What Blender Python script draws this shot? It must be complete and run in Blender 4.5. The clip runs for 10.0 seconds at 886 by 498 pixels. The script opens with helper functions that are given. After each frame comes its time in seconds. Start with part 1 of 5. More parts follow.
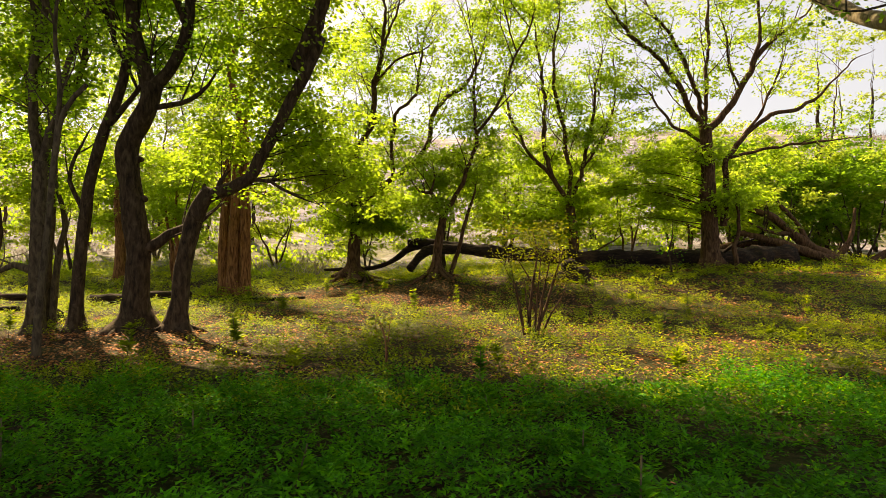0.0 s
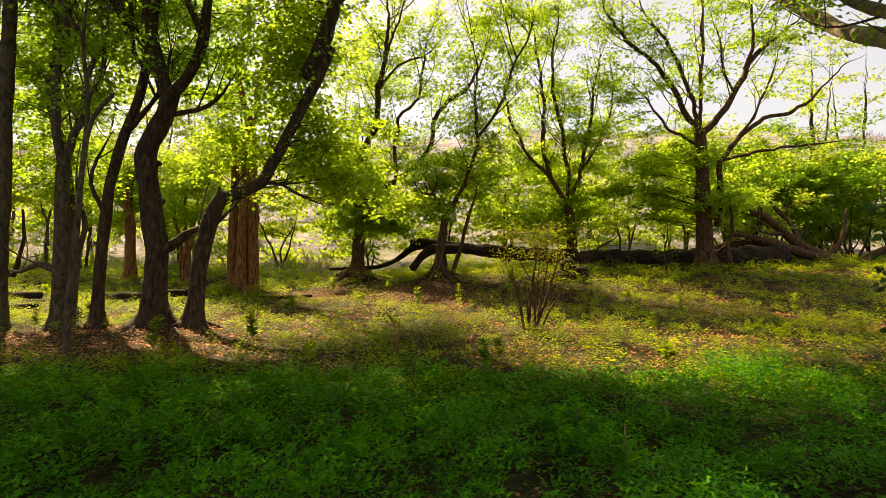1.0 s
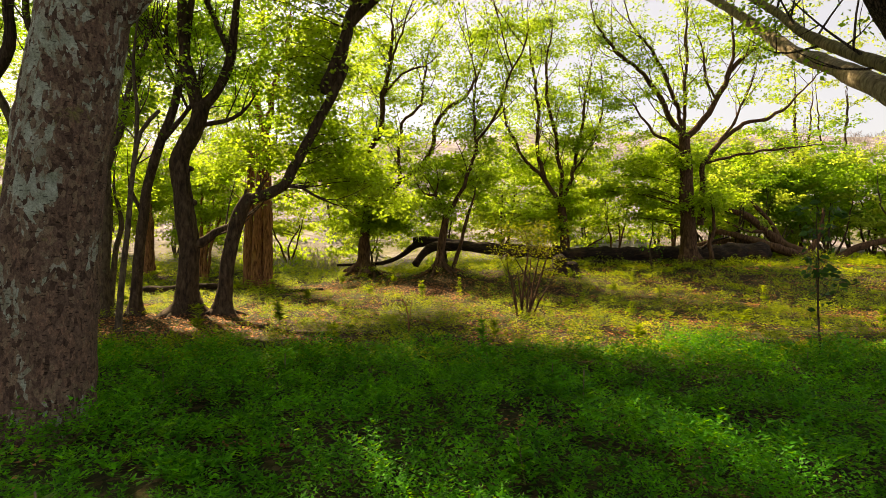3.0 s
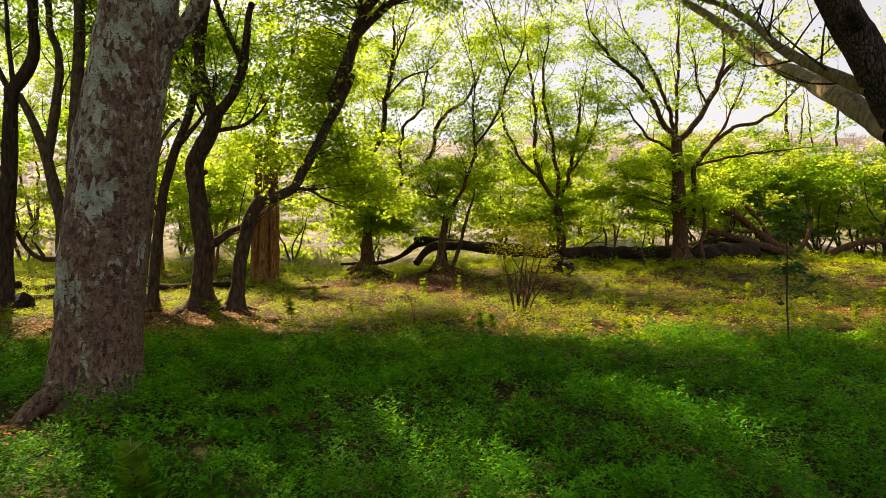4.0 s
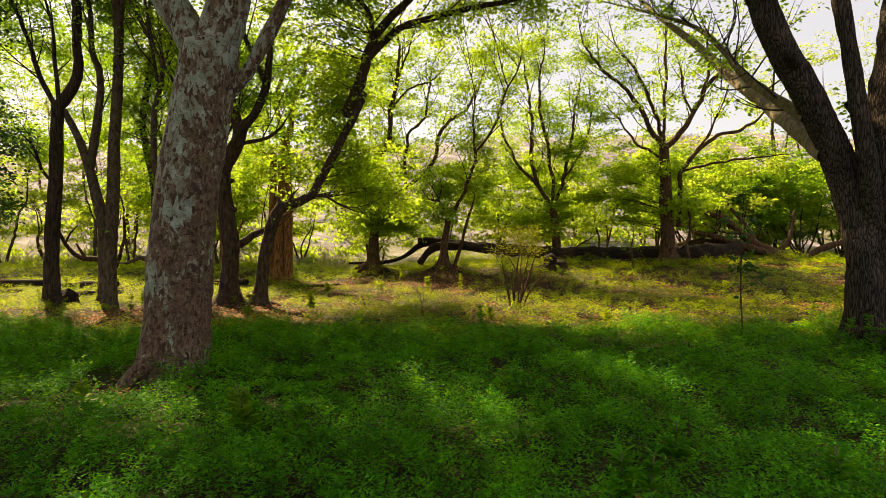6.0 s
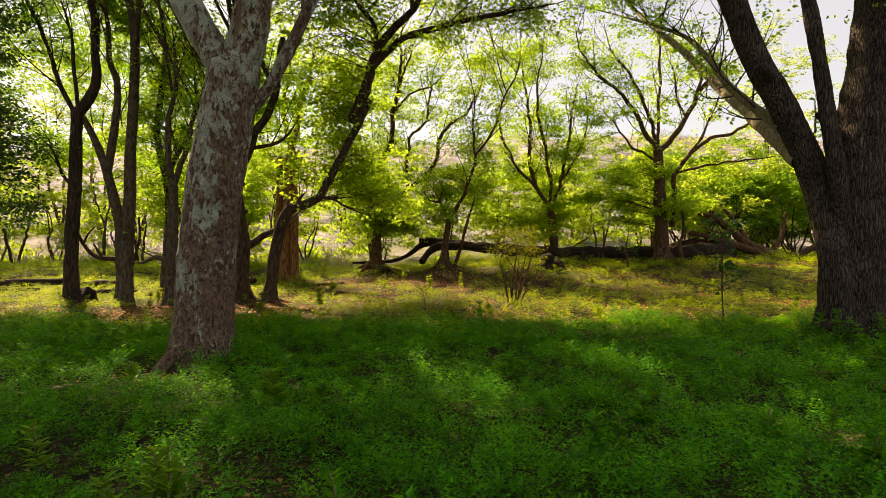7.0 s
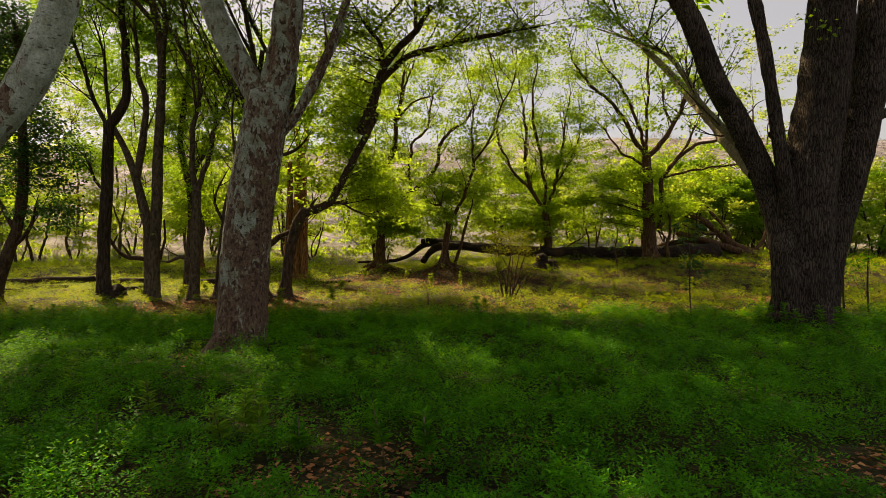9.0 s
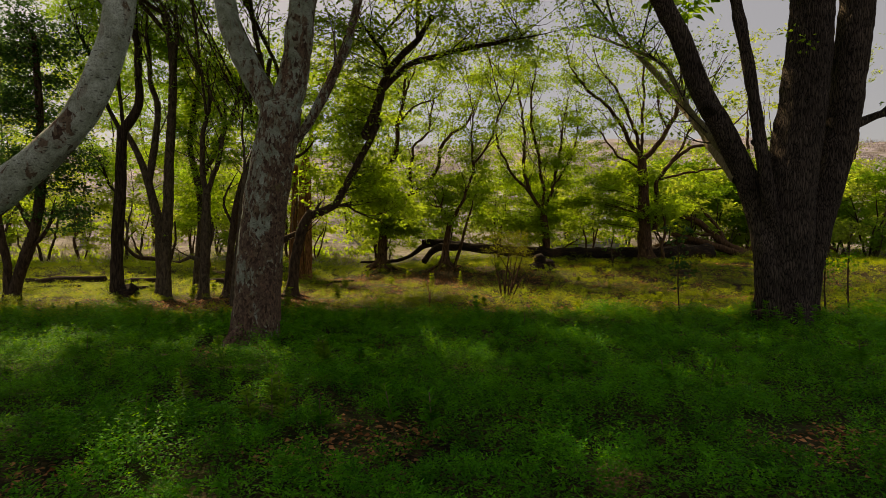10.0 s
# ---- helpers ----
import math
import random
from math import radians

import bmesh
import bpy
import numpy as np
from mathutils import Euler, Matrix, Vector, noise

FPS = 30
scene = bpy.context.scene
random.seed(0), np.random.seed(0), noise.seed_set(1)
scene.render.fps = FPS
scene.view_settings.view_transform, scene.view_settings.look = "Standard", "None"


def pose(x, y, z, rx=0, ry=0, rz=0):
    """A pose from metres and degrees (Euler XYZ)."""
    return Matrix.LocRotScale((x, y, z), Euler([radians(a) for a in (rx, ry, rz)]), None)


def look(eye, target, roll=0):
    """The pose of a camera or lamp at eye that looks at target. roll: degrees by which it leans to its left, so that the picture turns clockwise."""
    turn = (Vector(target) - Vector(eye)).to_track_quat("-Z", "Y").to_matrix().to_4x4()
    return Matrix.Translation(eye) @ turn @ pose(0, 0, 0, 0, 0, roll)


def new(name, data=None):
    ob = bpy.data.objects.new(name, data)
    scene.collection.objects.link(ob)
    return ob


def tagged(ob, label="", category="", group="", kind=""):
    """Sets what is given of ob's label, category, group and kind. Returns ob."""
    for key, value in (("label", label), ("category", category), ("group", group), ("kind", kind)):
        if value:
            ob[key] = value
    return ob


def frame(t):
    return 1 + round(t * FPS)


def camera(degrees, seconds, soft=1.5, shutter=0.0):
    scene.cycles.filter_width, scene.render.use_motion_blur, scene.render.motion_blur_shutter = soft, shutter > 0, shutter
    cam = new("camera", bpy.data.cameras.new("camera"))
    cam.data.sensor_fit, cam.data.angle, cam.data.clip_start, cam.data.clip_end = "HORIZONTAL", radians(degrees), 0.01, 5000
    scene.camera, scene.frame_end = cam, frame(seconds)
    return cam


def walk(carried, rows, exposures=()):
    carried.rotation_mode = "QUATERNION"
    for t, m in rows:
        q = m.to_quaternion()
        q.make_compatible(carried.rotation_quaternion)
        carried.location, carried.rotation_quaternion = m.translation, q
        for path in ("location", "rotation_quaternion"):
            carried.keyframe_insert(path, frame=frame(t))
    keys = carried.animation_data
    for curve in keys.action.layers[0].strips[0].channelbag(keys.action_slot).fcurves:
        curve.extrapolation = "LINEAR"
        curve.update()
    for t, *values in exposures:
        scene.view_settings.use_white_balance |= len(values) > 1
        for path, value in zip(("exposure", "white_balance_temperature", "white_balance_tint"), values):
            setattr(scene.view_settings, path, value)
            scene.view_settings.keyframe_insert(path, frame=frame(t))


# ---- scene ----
cam = camera(75.0, 10.0, soft=0.7)
SKY, SUN, WB_KELVIN, WB_TINT = 0.088, 5.0, 9300, 14
VEIL = (2.75, 3.08, 3.95)
METRES, EYE, TILT, LEAN, TURN = 5.2, 1.6, 0.0, 0.0, 0.0
ROWS = [
    (0.0, 0.0000, 0.0000, 0.0000, 0.000, 0.000, -0.000),
    (0.5, -0.0097, -0.0504, 0.0013, -0.045, -0.022, -0.010),
    (1.0, -0.0174, -0.1058, 0.0021, -0.074, -0.052, -0.010),
    (1.5, -0.0237, -0.1644, 0.0023, -0.119, -0.059, -0.010),
    (2.0, -0.0271, -0.2293, 0.0011, -0.156, -0.104, 0.010),
    (2.5, -0.0308, -0.2979, -0.0065, -0.193, -0.134, 0.030),
    (4.0, -0.0440, -0.5100, -0.0113, -0.327, -0.193, 0.040),
    (4.5, -0.0486, -0.5798, -0.0102, -0.356, -0.200, 0.030),
    (5.0, -0.0547, -0.6497, -0.0070, -0.371, -0.230, 0.010),
    (5.5, -0.0594, -0.7221, -0.0038, -0.356, -0.260, -0.000),
    (7.0, -0.0700, -0.9345, -0.0015, -0.341, -0.289, 0.060),
    (7.5, -0.0723, -1.0051, -0.0018, -0.341, -0.304, 0.050),
    (8.0, -0.0741, -1.0772, 0.0000, -0.356, -0.327, 0.040),
    (8.5, -0.0756, -1.1466, 0.0030, -0.356, -0.341, 0.030),
    (9.0, -0.0773, -1.2131, 0.0059, -0.371, -0.349, 0.020),
    (9.5, -0.0795, -1.2778, 0.0090, -0.371, -0.349, -0.010),
    (10.0, -0.0828, -1.3391, 0.0113, -0.371, -0.349, 0.000),
]
EXPOSURES = [(t, stops, WB_KELVIN, WB_TINT) for t, stops in ((0.0, 1.60), (7.2, 1.56), (8.5, 1.20), (9.0, 1.00), (10.0, 0.50))]
walk(cam, [(t, pose(0, 0, EYE, TILT, LEAN, TURN) @ pose(METRES * x, METRES * y, METRES * z, 90 + pitch, roll, yaw)) for t, x, y, z, yaw, pitch, roll in ROWS], EXPOSURES)


# ---- world and sun ----
SUN_AZ, SUN_EL = -35.0, 44.0          # degrees from straight ahead (minus: to the left), and above the horizon
world = bpy.data.worlds.new("world")
scene.world = world
world.use_nodes = True
wn, wl = world.node_tree.nodes, world.node_tree.links
wn.clear()
sky = wn.new("ShaderNodeTexSky")
sky.sky_type = "NISHITA"
sky.sun_disc = False
sky.sun_elevation, sky.sun_rotation = radians(SUN_EL), radians(SUN_AZ)
sky.air_density, sky.dust_density, sky.ozone_density = 1.0, 1.5, 1.0
bg = wn.new("ShaderNodeBackground")
bg.inputs["Strength"].default_value = SKY
wo = wn.new("ShaderNodeOutputWorld")
veil = wn.new("ShaderNodeMix")          # thin even high cloud over the blue
veil.data_type = "RGBA"
veil.inputs[0].default_value = 0.72
veil.inputs[7].default_value = (*VEIL, 1)
wl.new(sky.outputs[0], veil.inputs[6])
wl.new(veil.outputs[2], bg.inputs[0])
wl.new(bg.outputs[0], wo.inputs[0])
sun = new("sun", bpy.data.lights.new("sun", "SUN"))
sun.data.energy, sun.data.angle, sun.data.color = SUN, radians(0.6), (1.0, 0.88, 0.66)
SUN_DIR = Vector((math.sin(radians(SUN_AZ)) * math.cos(radians(SUN_EL)), math.cos(radians(SUN_AZ)) * math.cos(radians(SUN_EL)), math.sin(radians(SUN_EL))))
sun.matrix_world = look(SUN_DIR * 40, (0, 0, 0))


# ---- materials ----
class Mat:
    """A small wrapper for building node materials."""

    def __init__(self, name):
        self.m = bpy.data.materials.new(name)
        self.m.use_nodes = True
        self.n, self.l = self.m.node_tree.nodes, self.m.node_tree.links
        self.n.clear()
        self.out = self.n.new("ShaderNodeOutputMaterial")
        self.co = self.n.new("ShaderNodeTexCoord").outputs["Object"]

    def link(self, a, b):
        self.l.new(a, b)

    def mapping(self, scale):
        k = self.n.new("ShaderNodeMapping")
        k.inputs["Scale"].default_value = scale
        self.link(self.co, k.inputs["Vector"])
        return k.outputs[0]

    def noise(self, scale, detail=4.0, rough=0.6, stretch=(1, 1, 1), distort=0.0):
        k = self.n.new("ShaderNodeTexNoise")
        k.inputs["Scale"].default_value, k.inputs["Detail"].default_value = scale, detail
        k.inputs["Roughness"].default_value, k.inputs["Distortion"].default_value = rough, distort
        self.link(self.mapping(stretch), k.inputs["Vector"])
        return k.outputs["Fac"]

    def cells(self, scale, stretch=(1, 1, 1), feature="F1", out="Distance"):
        k = self.n.new("ShaderNodeTexVoronoi")
        k.feature = feature
        k.inputs["Scale"].default_value = scale
        self.link(self.mapping(stretch), k.inputs["Vector"])
        return k.outputs[out]

    def ramp(self, fac, stops, interp="LINEAR"):
        k = self.n.new("ShaderNodeValToRGB")
        k.color_ramp.interpolation = interp
        while len(k.color_ramp.elements) < len(stops):
            k.color_ramp.elements.new(0.5)
        for e, (p, c) in zip(k.color_ramp.elements, stops):
            e.position, e.color = p, (*c, 1)
        self.link(fac, k.inputs[0])
        return k.outputs[0]

    def mix(self, fac, a, b, mode="MIX"):
        k = self.n.new("ShaderNodeMix")
        k.data_type, k.blend_type = "RGBA", mode
        for sock, v in ((k.inputs[0], fac), (k.inputs[6], a), (k.inputs[7], b)):
            if isinstance(v, (int, float)):
                sock.default_value = v
            elif isinstance(v, tuple):
                sock.default_value = (*v, 1)
            else:
                self.link(v, sock)
        return k.outputs[2]

    def math(self, op, a, b=0.5):
        k = self.n.new("ShaderNodeMath")
        k.operation = op
        for sock, v in zip(k.inputs, (a, b)):
            if isinstance(v, (int, float)):
                sock.default_value = v
            else:
                self.link(v, sock)
        return k.outputs[0]

    def bump(self, height, strength, dist):
        k = self.n.new("ShaderNodeBump")
        k.inputs["Strength"].default_value, k.inputs["Distance"].default_value = strength, dist
        self.link(height, k.inputs["Height"])
        return k.outputs[0]

    def principled(self, colour, rough=0.85, normal=None, spec=0.12):
        k = self.n.new("ShaderNodeBsdfPrincipled")
        if isinstance(colour, tuple):
            k.inputs["Base Color"].default_value = (*colour, 1)
        else:
            self.link(colour, k.inputs["Base Color"])
        k.inputs["Roughness"].default_value = rough
        k.inputs["Specular IOR Level"].default_value = spec
        if normal is not None:
            self.link(normal, k.inputs["Normal"])
        return k.outputs[0]

    def done(self, shader):
        self.link(shader, self.out.inputs[0])
        return self.m


def bark(name, dark, mid, light, furrow=1.0, lichen=(0.20, 0.22, 0.12), lichen_at=0.66, scale=22, deep=0.16):
    """Furrowed bark: vertical ridges, broad stains and a little lichen."""
    w = Mat(name)
    ridges = w.noise(scale, 5, 0.6, (1, 1, deep), 0.5)
    broad = w.noise(2.3, 4, 0.6)
    col = w.ramp(ridges, [(0.36, dark), (0.50, mid), (0.68, light)])
    col = w.mix(w.ramp(broad, [(0.35, (0, 0, 0)), (0.7, (0.35, 0.35, 0.35))]), col, mid)
    moss = w.ramp(w.noise(5.5, 6, 0.7), [(lichen_at, (0, 0, 0)), (lichen_at + 0.10, (0.8, 0.8, 0.8))])
    col = w.mix(moss, col, lichen)
    return w.done(w.principled(col, 0.9, w.bump(ridges, 0.8, 0.03 * furrow)))


def plane_bark(name, bare=0.0, chalk=1.0, rise=1.0):
    """Flaking bark: brown-grey plates with angular pale olive and cream patches where they fell off."""
    w = Mat(name)
    warp = w.n.new("ShaderNodeTexNoise")
    warp.inputs["Scale"].default_value, warp.inputs["Detail"].default_value = 9.0, 3.0
    w.link(w.mapping((1, 1, 0.7)), warp.inputs["Vector"])
    k = w.n.new("ShaderNodeVectorMath")
    k.operation = "SCALE"
    w.link(warp.outputs["Color"], k.inputs[0])
    k.inputs["Scale"].default_value = 0.085
    shift = w.n.new("ShaderNodeVectorMath")
    w.link(w.co, shift.inputs[0])
    w.link(k.outputs[0], shift.inputs[1])
    raw, w.co = w.co, shift.outputs[0]
    big, small = w.cells(15, (1, 1, 0.42), "F1", "Color"), w.cells(30, (1, 1, 0.5), "F1", "Color")
    w.co = raw
    vals = []
    for c in (big, small):
        sep = w.n.new("ShaderNodeSeparateColor")
        w.link(c, sep.inputs[0])
        vals.append(sep.outputs[0])
    place = w.n.new("ShaderNodeSeparateXYZ")
    w.link(w.co, place.inputs[0])
    up = w.math("ADD", w.math("MULTIPLY", place.outputs[2], 0.095 * rise), w.math("MULTIPLY", place.outputs[0], -0.16 * rise))
    low = w.math("ADD", w.math("MULTIPLY", w.noise(3.4, 4, 0.65, (1, 1, 0.5), 0.4), 1.6), bare - 0.80)
    a = w.math("ADD", w.math("ADD", w.math("MULTIPLY", vals[0], 0.42), up), low)
    b = w.math("ADD", w.math("ADD", w.math("MULTIPLY", vals[1], 0.50), up), low)
    brown = w.ramp(w.noise(38, 5, 0.7, (1, 1, 0.6)), [(0.3, (0.050, 0.030, 0.023)), (0.55, (0.135, 0.086, 0.064)), (0.8, (0.23, 0.155, 0.120))])
    pale = w.ramp(w.noise(6, 4, 0.7), [(0.35, tuple(chalk * c for c in (0.17, 0.20, 0.15))), (0.5, tuple(chalk * c for c in (0.26, 0.30, 0.25))), (0.65, tuple(chalk * c for c in (0.37, 0.42, 0.37)))])
    plate = w.ramp(vals[1], [(0.12, (0.55, 0.52, 0.50)), (0.2, (0.95, 0.95, 0.95)), (0.62, (1.0, 1.0, 1.0)), (0.7, (1.28, 1.22, 1.16))])
    brown = w.mix(1.0, brown, plate, "MULTIPLY")
    col = w.mix(w.math("MULTIPLY", w.math("GREATER_THAN", b, 0.46), 0.45), brown, (0.19, 0.155, 0.105))
    col = w.mix(w.math("MULTIPLY", w.math("GREATER_THAN", b, 0.60), 0.55), col, pale)
    col = w.mix(w.math("MULTIPLY", w.math("GREATER_THAN", a, 0.60), 0.85), col, pale)
    yellow = w.ramp(w.noise(2.2, 5, 0.75), [(0.63, (0, 0, 0)), (0.70, (0.65, 0.65, 0.65))])
    col = w.mix(yellow, col, (0.17, 0.17, 0.05))
    pits = w.ramp(w.cells(15, (0.8, 0.8, 2.4)), [(0.16, (0.12, 0.09, 0.08)), (0.24, (1, 1, 1))])
    col = w.mix(0.75, col, pits, "MULTIPLY")
    speck = w.ramp(w.noise(75, 4, 0.75, (1, 1, 0.8)), [(0.34, (0.45, 0.42, 0.40)), (0.5, (1, 1, 1)), (0.68, (1.35, 1.3, 1.25))])
    col = w.mix(0.8, col, speck, "MULTIPLY")
    h = w.math("SUBTRACT", w.noise(26, 5, 0.7), w.math("MULTIPLY", w.math("GREATER_THAN", a, 0.60), 0.35))
    return w.done(w.principled(col, 0.85, w.bump(h, 0.9, 0.02)))


def oak_bark(name):
    """Deep netted furrows: long narrow ridges, grey on the crests and near black between."""
    w = Mat(name)
    warp = w.n.new("ShaderNodeTexNoise")
    warp.inputs["Scale"].default_value, warp.inputs["Detail"].default_value = 5.0, 4.0
    w.link(w.mapping((1, 1, 0.5)), warp.inputs["Vector"])
    k = w.n.new("ShaderNodeVectorMath")
    k.operation = "SCALE"
    w.link(warp.outputs["Color"], k.inputs[0])
    k.inputs["Scale"].default_value = 0.10
    shift = w.n.new("ShaderNodeVectorMath")
    w.link(w.co, shift.inputs[0])
    w.link(k.outputs[0], shift.inputs[1])
    raw, w.co = w.co, shift.outputs[0]
    edge = w.cells(32, (1, 1, 0.10), "DISTANCE_TO_EDGE")
    w.co = raw
    grain = w.noise(70, 5, 0.7, (1, 1, 0.4))
    high = w.math("ADD", w.math("MULTIPLY", edge, 0.9), w.math("MULTIPLY", w.math("SUBTRACT", grain, 0.40), 0.28))
    col = w.ramp(high, [(0.03, (0.006, 0.005, 0.004)), (0.09, (0.050, 0.039, 0.032)), (0.26, (0.120, 0.097, 0.082))])
    broad = w.ramp(w.noise(1.7, 4, 0.6), [(0.35, (0.55, 0.52, 0.5)), (0.65, (1.15, 1.1, 1.05))])
    col = w.mix(1.0, col, broad, "MULTIPLY")
    return w.done(w.principled(col, 0.92, w.bump(high, 1.0, 0.08)))


def leaf(name, low, high, glow, share=0.5, gloss=0.42, clump=0.0, spec=0.08):
    """A thin leaf: green by reflection, yellow-green where light comes through it."""
    w = Mat(name)
    isl = w.n.new("ShaderNodeNewGeometry").outputs["Random Per Island"]
    col = w.ramp(isl, [(0.0, low), (0.75, high), (1.0, tuple(min(1, c * 1.25) for c in high))])
    glo = w.ramp(isl, [(0.0, tuple(c * 0.72 for c in glow)), (0.6, tuple(c * 0.95 for c in glow)), (1.0, tuple(min(1, c * 1.08) for c in glow))])
    patch = w.ramp(w.noise(0.9, 3), [(0.3, (0.62, 0.70, 0.62)), (0.7, (1.15, 1.08, 1.0))])
    if clump:
        tuft = w.ramp(w.noise(clump, 3, 0.6), [(0.34, (0.45, 0.52, 0.6)), (0.5, (1, 1, 1)), (0.66, (1.7, 1.38, 1.1))])
        patch = w.mix(1.0, patch, tuft, "MULTIPLY")
    col, glo = w.mix(1.0, col, patch, "MULTIPLY"), w.mix(1.0, glo, patch, "MULTIPLY")
    front = w.principled(col, gloss, None, spec)
    thin = w.n.new("ShaderNodeBsdfTranslucent")
    w.link(glo, thin.inputs[0])
    both = w.n.new("ShaderNodeMixShader")
    both.inputs[0].default_value = share
    w.link(front, both.inputs[1])
    w.link(thin.outputs[0], both.inputs[2])
    return w.done(both.outputs[0])


def ground_material():
    """Forest soil under old leaves: brown and tan flecks, damp dark patches, moss-green film."""
    w = Mat("forest_floor")
    fleck = w.cells(24, (1, 1, 1), "F1", "Color")
    sep = w.n.new("ShaderNodeSeparateColor")
    w.link(fleck, sep.inputs[0])
    col = w.ramp(sep.outputs[0], [(0.0, (0.013, 0.008, 0.005)), (0.4, (0.036, 0.021, 0.012)), (0.75, (0.085, 0.048, 0.026)), (1.0, (0.18, 0.11, 0.062))])
    damp = w.ramp(w.noise(1.1, 5, 0.6), [(0.35, (0.35, 0.33, 0.30)), (0.65, (1, 1, 1))])
    col = w.mix(1.0, col, damp, "MULTIPLY")
    film = w.ramp(w.noise(0.55, 6, 0.65), [(0.42, (0, 0, 0)), (0.62, (0.75, 0.75, 0.75))])
    grn = w.ramp(w.noise(9, 5, 0.7), [(0.3, (0.015, 0.026, 0.005)), (0.7, (0.055, 0.075, 0.014))])
    col = w.mix(film, col, grn)
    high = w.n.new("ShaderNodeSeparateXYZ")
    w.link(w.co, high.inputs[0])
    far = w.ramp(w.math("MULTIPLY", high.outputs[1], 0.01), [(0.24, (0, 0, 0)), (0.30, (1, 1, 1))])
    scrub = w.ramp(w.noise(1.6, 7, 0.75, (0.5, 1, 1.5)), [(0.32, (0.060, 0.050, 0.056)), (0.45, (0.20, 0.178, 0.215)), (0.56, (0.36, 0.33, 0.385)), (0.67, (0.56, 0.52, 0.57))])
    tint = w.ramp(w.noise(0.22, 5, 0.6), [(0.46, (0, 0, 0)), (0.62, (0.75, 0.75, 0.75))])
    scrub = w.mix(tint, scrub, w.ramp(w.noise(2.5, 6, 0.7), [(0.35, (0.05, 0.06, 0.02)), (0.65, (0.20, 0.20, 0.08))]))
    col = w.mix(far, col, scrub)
    return w.done(w.principled(col, 0.95, w.bump(w.noise(30, 5, 0.7), 0.6, 0.03), 0.15))


def char_material():
    w = Mat("rotten_log")
    r = w.noise(14, 6, 0.7, (0.2, 1, 1), 0.5)
    col = w.ramp(r, [(0.3, (0.006, 0.004, 0.003)), (0.55, (0.022, 0.014, 0.010)), (0.75, (0.08, 0.048, 0.030))])
    warm = w.ramp(w.noise(1.3, 4), [(0.52, (0, 0, 0)), (0.68, (0.6, 0.6, 0.6))])
    col = w.mix(warm, col, w.ramp(r, [(0.3, (0.025, 0.014, 0.009)), (0.7, (0.11, 0.062, 0.035))]))
    return w.done(w.principled(col, 0.95, w.bump(r, 1.0, 0.05), 0.2))


BARK_GREY = bark("bark_grey", (0.030, 0.022, 0.015), (0.078, 0.058, 0.038), (0.14, 0.108, 0.070), 0.6, (0.13, 0.13, 0.07), 0.62, 16, 0.35)
BARK_DARK = bark("bark_dark", (0.018, 0.012, 0.008), (0.052, 0.034, 0.021), (0.105, 0.073, 0.046), 0.6, (0.10, 0.10, 0.05), 0.64, 16, 0.3)
BARK_BLACK = bark("bark_black", (0.015, 0.010, 0.007), (0.040, 0.028, 0.020), (0.09, 0.065, 0.045), 0.7)
BARK_BROWN = bark("bark_brown", (0.024, 0.012, 0.007), (0.078, 0.042, 0.023), (0.145, 0.084, 0.048), 0.7, (0.13, 0.12, 0.06), 0.68, 18, 0.25)
BARK_RED = bark("bark_red", (0.055, 0.022, 0.010), (0.20, 0.088, 0.040), (0.35, 0.175, 0.085), lichen_at=0.74)
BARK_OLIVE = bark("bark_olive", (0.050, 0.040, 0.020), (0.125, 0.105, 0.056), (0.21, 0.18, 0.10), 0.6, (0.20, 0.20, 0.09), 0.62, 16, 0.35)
BARK_OAK = oak_bark("bark_oak")
# oak limb bark with the sunlight on it put into the colour
BARK_SUNLIT = bark("bark_sunlit", (0.09, 0.07, 0.045), (0.19, 0.155, 0.10), (0.34, 0.29, 0.20), 0.7, (0.25, 0.24, 0.10), 0.60, 14, 0.4)
BARK_PLANE = plane_bark("bark_plane")
BARK_PLANE_PALE = plane_bark("bark_plane_pale", 0.50, 1.3, 0.0)
LEAF_BRIGHT = leaf("leaf_bright", (0.108, 0.210, 0.018), (0.185, 0.320, 0.030), (0.50, 0.72, 0.065), 0.62)
LEAF_FAR = leaf("leaf_far", (0.140, 0.205, 0.028), (0.220, 0.295, 0.046), (0.58, 0.74, 0.090), 0.60)
LEAF_OLIVE = leaf("leaf_olive", (0.060, 0.075, 0.008), (0.120, 0.135, 0.014), (0.40, 0.42, 0.03), 0.45)
LEAF_GREEN = leaf("leaf_green", (0.062, 0.160, 0.012), (0.125, 0.245, 0.020), (0.35, 0.61, 0.050), 0.60)
LEAF_DARK = leaf("leaf_dark", (0.016, 0.050, 0.016), (0.036, 0.090, 0.028), (0.08, 0.20, 0.035), 0.4)
LEAF_HERB = leaf("leaf_herb", (0.010, 0.108, 0.006), (0.042, 0.285, 0.016), (0.23, 0.58, 0.016), 0.42, 0.55, 5.0, 0.09)
# herb leaf for the lit band, with sunlight's yellow put into its colour
LEAF_SUN = leaf("leaf_sun", (0.060, 0.128, 0.008), (0.185, 0.270, 0.015), (0.48, 0.62, 0.035), 0.48, 0.5, 4.0)
LEAF_DRY = leaf("leaf_dry", (0.18, 0.056, 0.022), (0.58, 0.26, 0.125), (0.30, 0.13, 0.05), 0.2, 0.7)
STALK = leaf("dry_stalk", (0.14, 0.11, 0.12), (0.40, 0.35, 0.37), (0.30, 0.25, 0.25), 0.15, 0.9)
SOIL = ground_material()
LOG = char_material()


# ---- ground ----
def smooth(v):
    v = min(1.0, max(0.0, v))
    return v * v * (3 - 2 * v)


